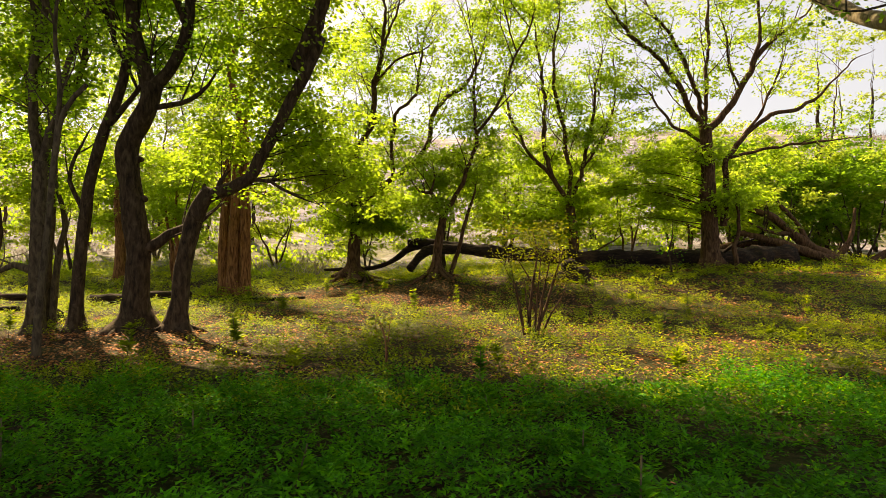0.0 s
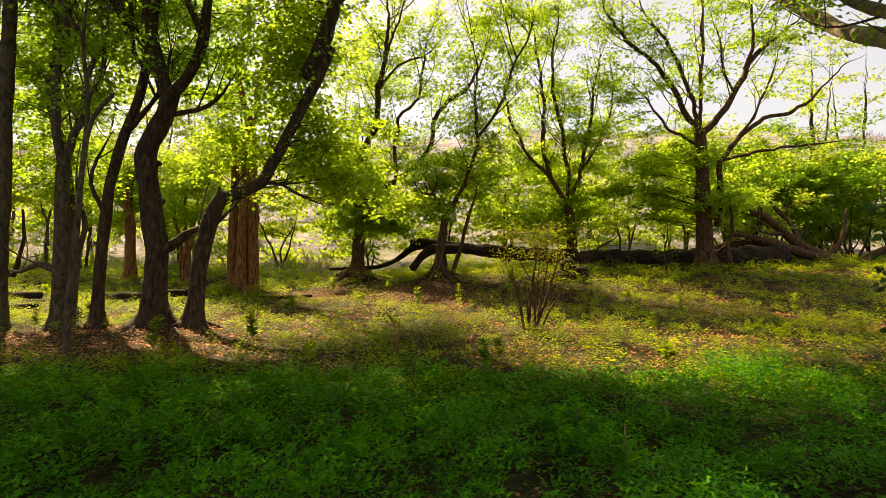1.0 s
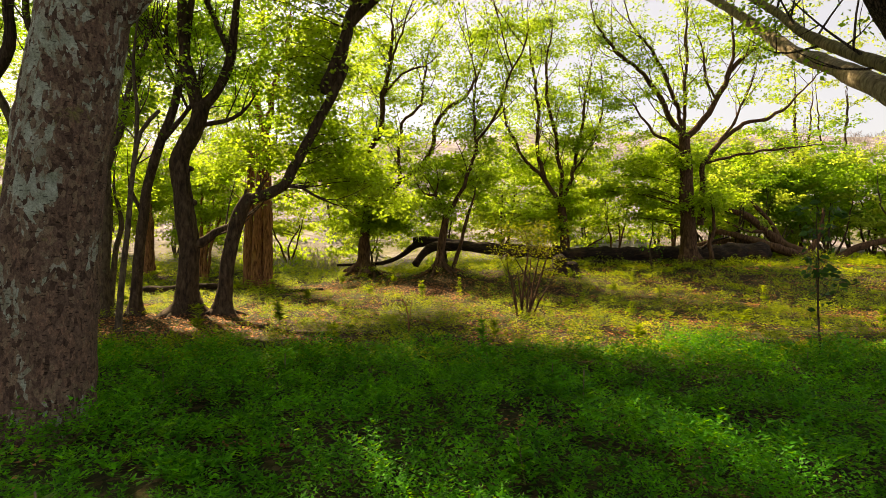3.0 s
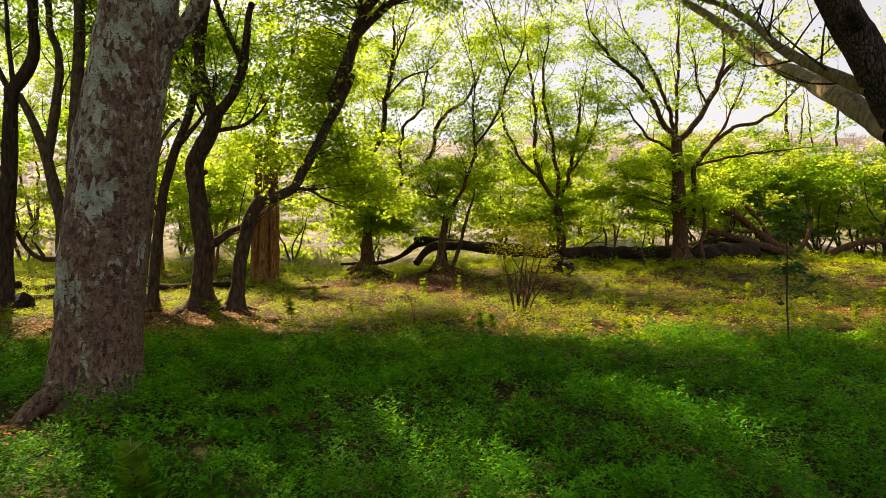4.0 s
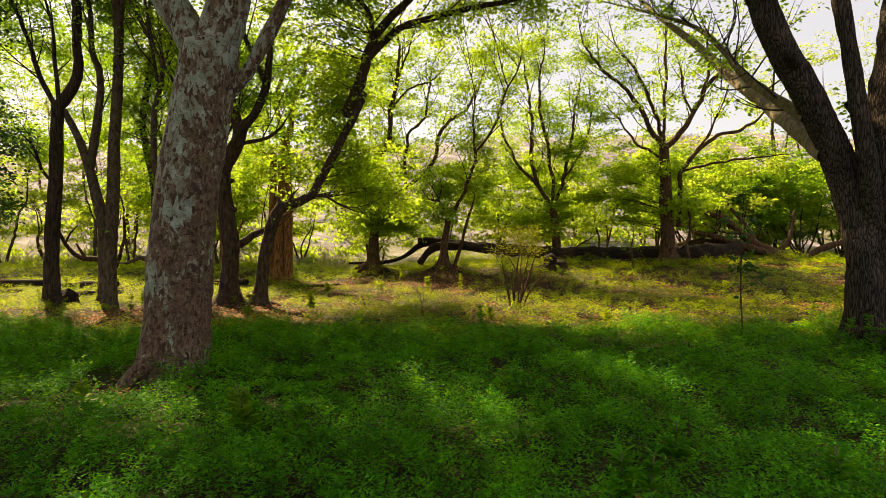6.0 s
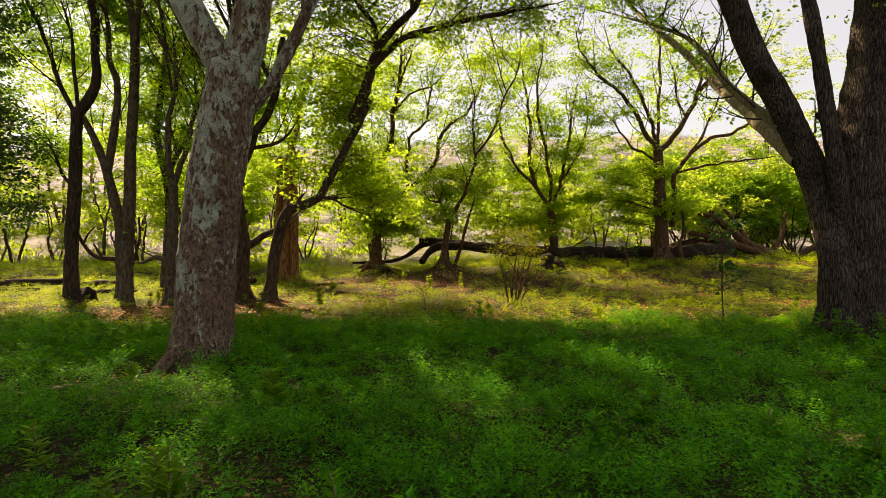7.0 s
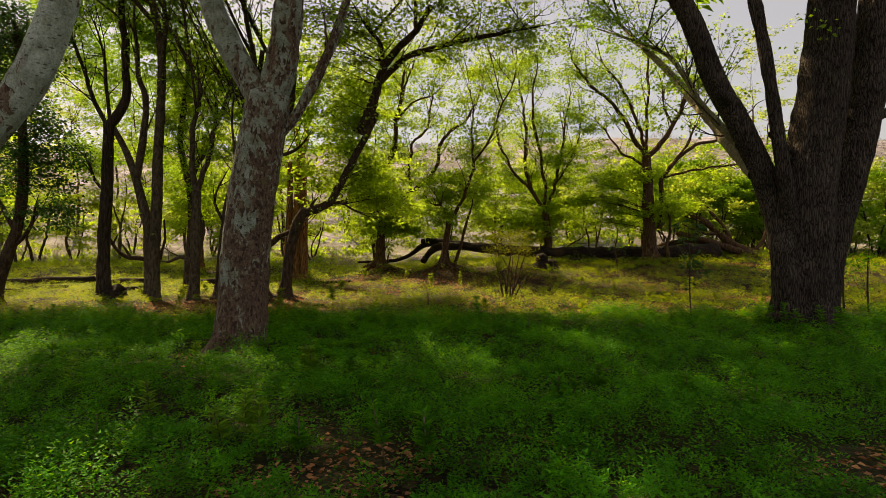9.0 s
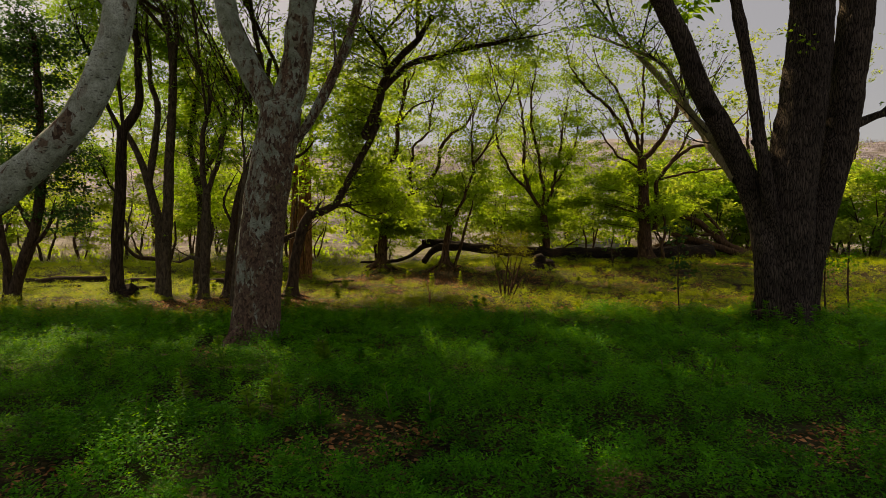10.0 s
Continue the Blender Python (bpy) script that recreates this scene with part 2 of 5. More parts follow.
MOUNDS = [(-3.1, 19.9, 0.30, 0.9), (-0.1, 17.4, 0.26, 0.85), (-6.25, 17.3, 0.16, 1.0), (1.55, 10.1, 0.10, 0.5), (9.05, 19.5, 0.12, 0.9), (-5.4, 10.85, 0.10, 1.0), (14.5, 22.8, 0.35, 2.0)]


def ground_z(x, y):
    """Height of the forest floor: flat near, a gentle rise behind, then the hillside."""
    rise = (0.12 + 0.68 * smooth((x + 7) / 10)) * smooth((y - 11.5) / 8)
    rise += 0.45 * smooth((-x - 2) / 6) * smooth((y - 17) / 6)
    crest = 60 + 4 * math.sin(x * 0.05)
    u = max(0.0, min(y, crest) - 24.0)
    hill = 0.40 * u * u / (u + 5.0)
    past = max(0.0, y - crest)
    hill += 4.0 * past / (past + 60.0)
    bumps = 0.05 * noise.noise((x * 0.45, y * 0.45, 0)) + 0.03 * noise.noise((x * 1.3, y * 1.3, 4))
    bumps += smooth((y - 22) / 10) * (0.7 * noise.noise((x * 0.12, y * 0.12, 8)) + 0.25 * noise.noise((x * 0.5, y * 0.5, 2)))
    for mx, my, mh, mr in MOUNDS:
        bumps += mh * math.exp(-((x - mx) ** 2 + (y - my) ** 2) / mr ** 2)
    return rise + hill + bumps


def mesh_object(name, verts, faces, material, parent=None, label="", smooth_faces=True):
    me = bpy.data.meshes.new(name)
    me.from_pydata(verts, [], faces)
    if smooth_faces:
        me.polygons.foreach_set("use_smooth", [True] * len(me.polygons))
    me.materials.append(material)
    ob = new(name, me)
    if parent is not None:
        ob.parent = parent
    return tagged(ob, label)


def axis(near, step, far):
    """Grid lines: even near zero, ever wider apart outward."""
    v, s = 0.0, step
    vals = [0.0]
    while v < far:
        if v > near:
            s *= 1.16
        v += s
        vals.append(v)
    return vals


gx = axis(22, 0.5, 900)
gx = [-v for v in gx[:0:-1]] + gx
gy = [-v for v in axis(9, 0.5, 900)[:0:-1]] + axis(40, 0.5, 1500)
gv = [(x, y, ground_z(x, y)) for y in gy for x in gx]
nx = len(gx)
gf = [(j * nx + i, j * nx + i + 1, (j + 1) * nx + i + 1, (j + 1) * nx + i) for j in range(len(gy) - 1) for i in range(nx - 1)]
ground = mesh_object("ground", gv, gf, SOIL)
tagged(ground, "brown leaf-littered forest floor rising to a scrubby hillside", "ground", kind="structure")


# ---- leaves and tubes ----
class Leaves:
    """Gathers leaf blades and turns them into one mesh of folded kites."""

    def __init__(self):
        self.rows = []

    def add(self, p, d, n, size):
        self.rows.append((*p, *d, *n, size))

    def blades(self, name, material, wide=0.4):
        """The same as single narrow triangles, for fine herbs."""
        a = np.array(self.rows, dtype=np.float32)
        p, d, n, s = a[:, 0:3], a[:, 3:6], a[:, 6:9], a[:, 9:10]
        d = d / (np.linalg.norm(d, axis=1, keepdims=True) + 1e-9)
        side = np.cross(d, n)
        side /= np.linalg.norm(side, axis=1, keepdims=True) + 1e-9
        m = len(a)
        v = np.empty((m, 3, 3), dtype=np.float32)
        v[:, 0] = p + s * 0.5 * wide * side
        v[:, 1] = p - s * 0.5 * wide * side
        v[:, 2] = p + s * d
        me = bpy.data.meshes.new(name)
        me.vertices.add(3 * m)
        me.vertices.foreach_set("co", v.reshape(-1))
        me.loops.add(3 * m)
        me.loops.foreach_set("vertex_index", np.arange(3 * m, dtype=np.int32))
        me.polygons.add(m)
        me.polygons.foreach_set("loop_start", np.arange(0, 3 * m, 3, dtype=np.int32))
        me.update(calc_edges=True)
        me.materials.append(material)
        return me

    def mesh(self, name, material, wide=0.62, fold=0.18):
        a = np.array(self.rows, dtype=np.float32)
        p, d, n, s = a[:, 0:3], a[:, 3:6], a[:, 6:9], a[:, 9:10]
        d = d / (np.linalg.norm(d, axis=1, keepdims=True) + 1e-9)
        side = np.cross(d, n)
        side /= np.linalg.norm(side, axis=1, keepdims=True) + 1e-9
        up = np.cross(side, d)
        v = np.empty((len(a), 4, 3), dtype=np.float32)
        v[:, 0] = p
        v[:, 1] = p + s * (0.45 * d + 0.5 * wide * side + fold * up)
        v[:, 2] = p + s * d
        v[:, 3] = p + s * (0.45 * d - 0.5 * wide * side + fold * up)
        me = bpy.data.meshes.new(name)
        m = len(a)
        me.vertices.add(4 * m)
        me.vertices.foreach_set("co", v.reshape(-1))
        i = np.arange(m, dtype=np.int32)[:, None] * 4
        loops = (i + np.array([[0, 1, 2, 0, 2, 3]], dtype=np.int32)).reshape(-1)
        me.loops.add(6 * m)
        me.loops.foreach_set("vertex_index", loops)
        me.polygons.add(2 * m)
        me.polygons.foreach_set("loop_start", np.arange(0, 6 * m, 3, dtype=np.int32))
        me.update(calc_edges=True)
        me.materials.append(material)
        return me


def spline(pts, step=0.25):
    """Catmull-Rom curve through the points."""
    p = [Vector(q) for q in pts]
    p = [p[0] * 2 - p[1]] + p + [p[-1] * 2 - p[-2]]
    res = []
    for i in range(1, len(p) - 2):
        a, b, c, d = p[i - 1:i + 3]
        k = max(2, int((c - b).length / step))
        for j in range(k):
            t = j / k
            res.append(0.5 * (2 * b + (c - a) * t + (2 * a - 5 * b + 4 * c - d) * t * t + (3 * b - a - 3 * c + d) * t ** 3))
    res.append(p[-2])
    return res


def tube(line, radii, sides, verts, faces, rough=0.0, flare=0.0, seed=0.0, foot=0.0, ridge=0.0):
    """Adds a limb with round section along a line; flare spreads lobed roots at the foot."""
    start = len(verts)
    u = Vector((1, 0, 0))
    for i, (p, r) in enumerate(zip(line, radii)):
        t = (line[min(i + 1, len(line) - 1)] - line[max(i - 1, 0)]).normalized()
        u = (u - t * u.dot(t))
        u = u.normalized() if u.length > 1e-4 else t.orthogonal().normalized()
        w = t.cross(u)
        for k in range(sides):
            a = 2 * math.pi * k / sides
            e = u * math.cos(a) + w * math.sin(a)
            q = r
            if rough:
                q *= 1 + rough * (noise.noise((p + e * r) * 1.7 + Vector((seed, 0, 0))) + 0.6 * noise.noise((p + e * r) * 5.0))
            if ridge:
                g = p + e * r
                q += ridge * (1.0 - 2.0 * abs(noise.noise(Vector((g.x * 9, g.y * 9, g.z * 1.6))))) + 0.5 * ridge * noise.noise(Vector((g.x * 22, g.y * 22, g.z * 5)))
            if flare:
                h = max(0.0, p.z - foot)
                lobe = max(0.1, 0.5 + 0.6 * math.cos(3 * a + seed) + 0.45 * math.cos(5 * a + seed * 2))
                q *= 1 + flare * lobe * math.exp(-h / (0.10 + r * 0.42))
            verts.append(p + e * q)
        if i:
            b = start + (i - 1) * sides
            for k in range(sides):
                k2 = (k + 1) % sides
                faces.append((b + k, b + k2, b + sides + k2, b + sides + k))
    top = len(verts)
    verts.append(line[-1] + (line[-1] - line[-2]).normalized() * radii[-1] * 0.6)
    b = top - sides
    for k in range(sides):
        faces.append((b + k, b + (k + 1) % sides, top))


def rand_dir(rng, flat=1.0):
    a = rng.uniform(0, 2 * math.pi)
    z = rng.uniform(-1, 1) * flat
    return Vector((math.cos(a), math.sin(a), z)).normalized()


DENSE = 1.3


class Tree:
    """A tree standing at x, y: limbs drawn along given lines, boughs with twigs and leaves grown between."""

    def __init__(self, x, y, bark_material, leaf_material, seed, leaf_size=0.105):
        self.root = new("tree")
        self.base = Vector((x, y, ground_z(x, y)))
        self.root.location = self.base
        self.bark, self.leafy, self.seed, self.leaf_size = bark_material, leaf_material, seed, leaf_size
        self.rng = random.Random(seed)
        self.nodes, self.lines = [], []
        self.tv, self.tf = [], []
        self.leaves = Leaves()

    def limb(self, name, pts, r0, r1, flare=0.0, ridge=0.0, skin=None):
        pts = [Vector(q) - self.base for q in pts]
        if flare:
            foot = Vector((pts[0].x, pts[0].y, ground_z(pts[0].x + self.base.x, pts[0].y + self.base.y) - self.base.z))
            pts[0] = foot - Vector((0, 0, 0.08))
            if pts[1].z < foot.z + 0.15:
                pts.pop(1)
        elif name in ("stem", "trunk") and pts[0].z < 1.3:
            pts[0].z = ground_z(pts[0].x + self.base.x, pts[0].y + self.base.y) - self.base.z - 0.05
        line = spline(pts, 0.10 if r0 > 0.15 else 0.2)
        if flare:
            line = [p for p in line if p.z < 0] [:1] + [Vector((pts[0].x, pts[0].y, foot.z + 0.05 * k)) .lerp(min(line, key=lambda q: abs(q.z - foot.z - 0.05 * k)), 0.8) for k in range(0, 8)] + [p for p in line if p.z > foot.z + 0.4]
        if name in ("limb", "stem") and r0 < 0.16 and self.base.y > 9:
            run = 0.0
            bent = [line[0]]
            for a, b in zip(line, line[1:]):
                run += (b - a).length
                k = min(1.0, run / 0.7) * min(0.10, 0.03 + r0) * (1.0 if self.base.y > 15 else 0.45)
                bent.append(b + k * (noise.noise_vector(b * 1.3 + Vector((self.seed, 0, 0))) + 0.6 * noise.noise_vector(b * 3.4)))
            line = bent
        n = len(line)
        radii = [r0 + (r1 - r0) * i / (n - 1) for i in range(n)]
        if r0 < 0.3 and not flare:
            radii = [r * (1 + 0.10 * noise.noise(p * 2.0)) for r, p in zip(radii, line)]
        if ridge:
            line, radii = [a.lerp(b, k / 2) for a, b in zip(line, line[1:]) for k in range(2)], [a + (b - a) * k / 2 for a, b in zip(radii, radii[1:]) for k in range(2)]
        if r1 < 0.06 and name in ("limb", "stem"):
            radii = [r * (1 - 0.75 * max(0.0, (i / (n - 1) - 0.65) / 0.35)) for i, r in enumerate(radii)]
        sides = 72 if ridge else 28 if r0 > 0.25 else 16 if r0 > 0.08 else 9 if r0 > 0.03 else 6
        v, f = [], []
        tube(line, radii, sides, v, f, 0.07 if ridge else 0.16, flare, self.seed * 1.3, foot.z if flare else 0.0, ridge)
        mesh_object(name, v, f, skin or self.bark, self.root)
        self.nodes += [(p, r) for p, r in zip(line, radii) if p.z > (1.2 if r0 > 0.05 else 0.35)][::2]
        if name == "limb" and r1 < 0.06:
            self.lines.append((line, radii))

    def roots(self, x, y, count, reach, r, turn=0.3):
        """Surface roots that run out from the foot and dip into the soil."""
        rng = random.Random(self.seed + 500)
        for k in range(count):
            a = turn + 2 * math.pi * (k + rng.uniform(-0.2, 0.2)) / count
            far = reach * rng.uniform(0.7, 1.2)
            pts = []
            for f, lift in ((0.12, 0.22), (0.35, 0.07), (0.68, 0.02), (1.0, -0.06)):
                b = a + 0.25 * math.sin(4 * f + k)
                px, py = x + far * f * math.cos(b), y + far * f * math.sin(b)
                pts.append((px, py, ground_z(px, py) + lift))
            self.limb("root", pts, r, r * 0.35)

    def twig(self, start, way, length, radius, leaf_count, spread=0.16):
        rng = self.rng
        line, p, d = [start.copy()], start.copy(), way.normalized()
        for _ in range(2):
            d = (d + rand_dir(rng) * 0.30 + Vector((0, 0, 0.03))).normalized()
            p = p + d * length / 2
            line.append(p.copy())
        if rng.random() < 0.22:
            tube(line, [radius, radius * 0.65, radius * 0.25], 3, self.tv, self.tf)
        for _ in range(leaf_count):
            k = rng.uniform(0.15, 1.0) * 2
            i = min(1, int(k))
            q = line[i].lerp(line[i + 1], k - i)
            e = (d * 0.5 + rand_dir(rng, 0.35)).normalized()
            self.leaves.add(q + e * rng.uniform(0.0, spread) + Vector((0, 0, rng.gauss(0, 0.05))), e + Vector((0, 0, -0.4)),
                            (Vector((0, -0.25, 0.7)) + rand_dir(rng) * 1.4), self.leaf_size * rng.uniform(0.6, 1.25))

    def bough(self, centre, radii, count, twigs=12, leaf_count=19, thick=0.010):
        """Sends out branches from the nearest limbs to fill an egg-shaped space with leafy twigs."""
        rng = self.rng
        c = Vector(centre) - self.base
        if self.base.y < 15 and self.leaf_size == 0.095:
            leaf_count = round(leaf_count * 1.3)
        if self.base.y > 15 and 0.1 < self.leaf_size < 0.2:
            leaf_count = round(1.6 * leaf_count * (0.55 if centre[2] > 6.8 else 1.2 if centre[2] < 5 else 0.9))
        for _ in range(round(count * DENSE)):
            d = rand_dir(rng) * 1.35 * rng.uniform(0.05, 1.0) ** 0.4
            goal = c + Vector((d.x * radii[0], (0.65 * d.y + 0.4) * radii[1], 1.3 * d.z * radii[2]))
            near = sorted(self.nodes, key=lambda q: (q[0] - goal).length + 2.0 * max(0, q[0].z - goal.z) * 0.4)[:6]
            s, r = rng.choice(near)
            bend = s.lerp(goal, 0.5) + Vector((rng.gauss(0, 0.12), rng.gauss(0, 0.12), 0.10 * (goal - s).length))
            line = spline([s, bend, goal], 0.3)
            n = len(line)
            r = min(thick * (0.7 + 0.25 * (goal - s).length), r * 0.6)
            tube(line, [r + (0.004 - r) * i / (n - 1) for i in range(n)], 5, self.tv, self.tf)
            way = (goal - s).normalized()
            for k in range(twigs):
                f = rng.uniform(0.35, 1.0)
                q = line[min(n - 1, int(f * (n - 1)))]
                side = (way * 0.5 + rand_dir(rng, 0.35)).normalized()
                self.twig(q, side, rng.uniform(0.4, 1.0) * min(1.0, radii[0] / 0.55), 0.006, leaf_count, min(0.22, radii[0] * 0.4))

    def shade_canopy(self, centre, radii, count, size=0.36):
        """Unseen high crown added to shade the floor: rising limbs, boughs with large leaves."""
        rng = self.rng
        c = Vector(centre) - self.base
        top = sorted(self.nodes, key=lambda q: -q[0].z)[:12]
        for k in range(4):
            s, r = rng.choice(top)
            a = 2 * math.pi * (k + rng.random() * 0.5) / 4
            goal = c + Vector((math.cos(a) * radii[0] * 0.6, math.sin(a) * radii[1] * 0.6, rng.uniform(-0.3, 0.4) * radii[2]))
            r = min(r * 0.7, 0.08)
            self.limb("limb", [tuple(s + self.base), tuple(s.lerp(goal, 0.5) + self.base + Vector((0, 0, 0.6))), tuple(goal + self.base)], r, r * 0.6)
        self.nodes, keep = [q for q in self.nodes if q[0].z > c.z - radii[2] - 1.5], self.nodes
        keep_size, self.leaf_size = self.leaf_size, size
        self.bough(centre, radii, count, twigs=12, leaf_count=18, thick=0.03)
        self.nodes, self.leaf_size = keep, keep_size

    def sprout(self):
        """Side shoots along the thinner limbs, sparsely leaved."""
        rng = self.rng
        for line, radii in self.lines:
            gap = 0.0
            for i in range(2, len(line) - 1):
                gap += (line[i] - line[i - 1]).length
                if gap < 0.33:
                    continue
                gap = 0.0
                t = (line[i + 1] - line[i - 1]).normalized()
                d = (t * 0.8 + rand_dir(rng) * 0.8 + Vector((0, 0, 0.45))).normalized()
                length = rng.uniform(0.6, 2.1)
                r = min(0.5 * radii[i], 0.012 + 0.006 * length)
                pts = [line[i], line[i] + d * length * 0.5 + rand_dir(rng) * 0.08, line[i] + d * length + Vector((0, 0, 0.18 * length)) + rand_dir(rng) * 0.12]
                pts[1] = pts[1] + rand_dir(rng) * 0.07 * length
                if length > 1.1:
                    e = (d + rand_dir(rng) * 0.9).normalized()
                    fork = spline([pts[1], pts[1] + e * 0.25 * length + rand_dir(rng) * 0.05, pts[1] + e * 0.5 * length + Vector((0, 0, 0.12))], 0.25)
                    tube(fork, [0.6 * r + (0.003 - 0.6 * r) * j / (len(fork) - 1) for j in range(len(fork))], 4, self.tv, self.tf)
                    self.twig(fork[-1], e, 0.4, 0.004, rng.choice((3, 8)))
                shoot = spline(pts, 0.25)
                n = len(shoot)
                tube(shoot, [r + (0.004 - r) * j / (n - 1) for j in range(n)], 5, self.tv, self.tf)
                for _ in range(4):
                    q = shoot[rng.randrange(n // 2, n)]
                    self.twig(q, d + rand_dir(rng) * 0.8, rng.uniform(0.25, 0.6), 0.005, rng.choice((2, 5, 10)))

    def finish(self, label, category="tree", name="tree"):
        self.root.name = name
        self.sprout()
        if self.tv:
            tagged(mesh_object("twigwork", self.tv, self.tf, self.bark, self.root), kind="stuff")
        if self.leaves.rows:
            crown = new("crown", self.leaves.blades("crown", self.leafy, 0.72) if self.base.y > 15 else self.leaves.mesh("crown", self.leafy))
            crown.parent = self.root
            tagged(crown, "loose sprays of small translucent leaves", kind="stuff")
        return tagged(self.root, label, category, group="trees of the wood")


# ---- trees ----
grey_tree = Tree(-7.71, 10.9, BARK_GREY, LEAF_GREEN, 11, 0.095)
grey_tree.limb("trunk", [(-7.71, 10.90, -0.08), (-7.67, 10.90, 0.82), (-7.63, 10.90, 1.80), (-7.62, 10.90, 2.65), (-7.61, 10.90, 3.25)], 0.164, 0.122, flare=1.2)
grey_tree.limb("limb", [(-7.61, 10.90, 3.19), (-7.72, 10.90, 3.98), (-7.70, 10.90, 4.96), (-7.51, 10.90, 6.17), (-7.63, 10.90, 7.63)], 0.091, 0.037)
grey_tree.limb("limb", [(-7.61, 10.90, 3.19), (-7.31, 10.90, 4.04), (-7.07, 10.90, 4.96), (-6.73, 10.90, 5.93), (-6.46, 10.90, 7.14)], 0.085, 0.030)
grey_tree.limb("limb", [(-7.63, 10.90, 1.19), (-7.83, 10.90, 1.21), (-8.13, 10.90, 1.31), (-8.43, 10.90, 1.17), (-8.80, 10.90, 1.25)], 0.085, 0.030)
grey_tree.bough((-8.68, 12.30, 5.74), (0.95, 1.2, 1.36), 3)
grey_tree.bough((-7.60, 12.30, 6.28), (0.95, 1.2, 1.08), 3)
grey_tree.bough((-8.96, 12.30, 3.44), (0.54, 1.2, 0.81), 3)
grey_tree.bough((-9.89, 12.30, 5.47), (0.81, 1.2, 1.63), 4)
grey_tree.shade_canopy((-8.5, 6.5, 10.4), (3.0, 2.5, 1.2), 5)
grey_tree.finish("grey-barked forest tree with two upright stems")

thin_tree = Tree(-5.96, 8.45, BARK_GREY, LEAF_GREEN, 12, 0.095)
thin_tree.limb("trunk", [(-5.96, 8.45, -0.10), (-5.91, 8.45, 0.77), (-5.78, 8.45, 1.95), (-5.70, 8.45, 2.83), (-5.55, 8.45, 3.61), (-5.22, 8.45, 4.00)], 0.069, 0.034, flare=0.5)
thin_tree.limb("limb", [(-5.70, 8.45, 2.83), (-5.61, 8.45, 3.90), (-5.68, 8.45, 4.87), (-5.53, 8.45, 6.14)], 0.039, 0.020)
thin_tree.bough((-5.65, 9.05, 4.04), (0.41, 0.8, 0.41), 1)
thin_tree.bough((-5.91, 9.05, 5.49), (0.52, 0.8, 0.62), 2)
thin_tree.finish("slender young tree with a thin grey stem")

slim_tree = Tree(-7.01, 11.0, BARK_DARK, LEAF_GREEN, 13, 0.095)
slim_tree.limb("trunk", [(-7.01, 11.00, -0.09), (-6.93, 11.00, 1.19), (-6.81, 11.00, 2.29), (-6.70, 11.00, 3.02), (-6.44, 11.00, 3.88), (-6.15, 11.00, 4.62), (-5.92, 11.00, 5.72), (-5.68, 11.00, 7.43)], 0.135, 0.068, flare=1.2)
slim_tree.limb("limb", [(-6.81, 11.00, 2.23), (-7.09, 11.00, 2.90), (-7.00, 11.00, 3.39), (-6.66, 11.00, 4.00)], 0.049, 0.025)
slim_tree.limb("limb", [(-6.44, 11.00, 3.88), (-6.05, 11.00, 4.31), (-5.68, 11.00, 4.86), (-5.50, 11.00, 5.72)], 0.061, 0.025)
slim_tree.bough((-6.88, 12.20, 6.12), (0.81, 1.2, 0.94), 4)
slim_tree.bough((-6.07, 12.20, 6.65), (0.81, 1.2, 0.81), 4)
slim_tree.shade_canopy((-10.6, 12.6, 11.8), (2.6, 1.4, 0.9), 13, 0.21)
slim_tree.shade_canopy((-9.8, 7.4, 11.8), (3.2, 2.6, 1.6), 7)
slim_tree.roots(-7.01, 11, 5, 0.5, 0.05)
slim_tree.finish("slim dark-barked tree leaning gently aside")

crooked_tree = Tree(-5.83, 10.9, BARK_DARK, LEAF_GREEN, 14, 0.095)
crooked_tree.limb("trunk", [(-5.83, 10.90, -0.03), (-5.80, 10.90, 0.76), (-5.74, 10.90, 1.50), (-5.83, 10.90, 2.14), (-5.90, 10.90, 2.78), (-5.97, 10.90, 3.42), (-5.80, 10.90, 3.85), (-5.57, 10.90, 4.28), (-5.46, 10.90, 4.70)], 0.235, 0.176, flare=1.7)
crooked_tree.limb("limb", [(-5.50, 10.90, 4.54), (-5.67, 10.90, 5.02), (-5.80, 10.90, 5.67), (-5.89, 10.90, 6.52), (-5.96, 10.90, 7.58)], 0.149, 0.085)
crooked_tree.limb("limb", [(-5.48, 10.90, 4.65), (-5.16, 10.90, 4.97), (-4.90, 10.90, 5.56), (-4.76, 10.90, 6.30), (-4.63, 10.90, 7.26)], 0.128, 0.069)
crooked_tree.limb("limb", [(-5.80, 10.90, 1.61), (-5.50, 10.90, 1.65), (-5.16, 10.90, 1.88), (-4.86, 11.30, 2.10), (-4.46, 11.70, 2.53)], 0.128, 0.048)
crooked_tree.limb("limb", [(-5.61, 10.90, 4.22), (-5.16, 10.90, 4.33), (-4.79, 10.90, 4.41), (-4.42, 10.90, 4.70), (-4.15, 10.90, 5.13)], 0.059, 0.027)
crooked_tree.limb("limb", [(-5.85, 10.90, 5.11), (-6.12, 10.90, 5.34), (-6.25, 10.90, 5.88), (-6.23, 10.90, 6.95)], 0.064, 0.032)
crooked_tree.limb("knot", [(-5.85, 10.90, 3.21), (-5.74, 10.90, 3.30), (-5.67, 10.90, 3.27)], 0.085, 0.043)
crooked_tree.limb("knot", [(-5.83, 10.90, 2.48), (-5.67, 10.90, 2.55), (-5.61, 10.90, 2.51)], 0.107, 0.048)
crooked_tree.bough((-5.61, 12.10, 5.76), (1.07, 1.2, 0.71), 4)
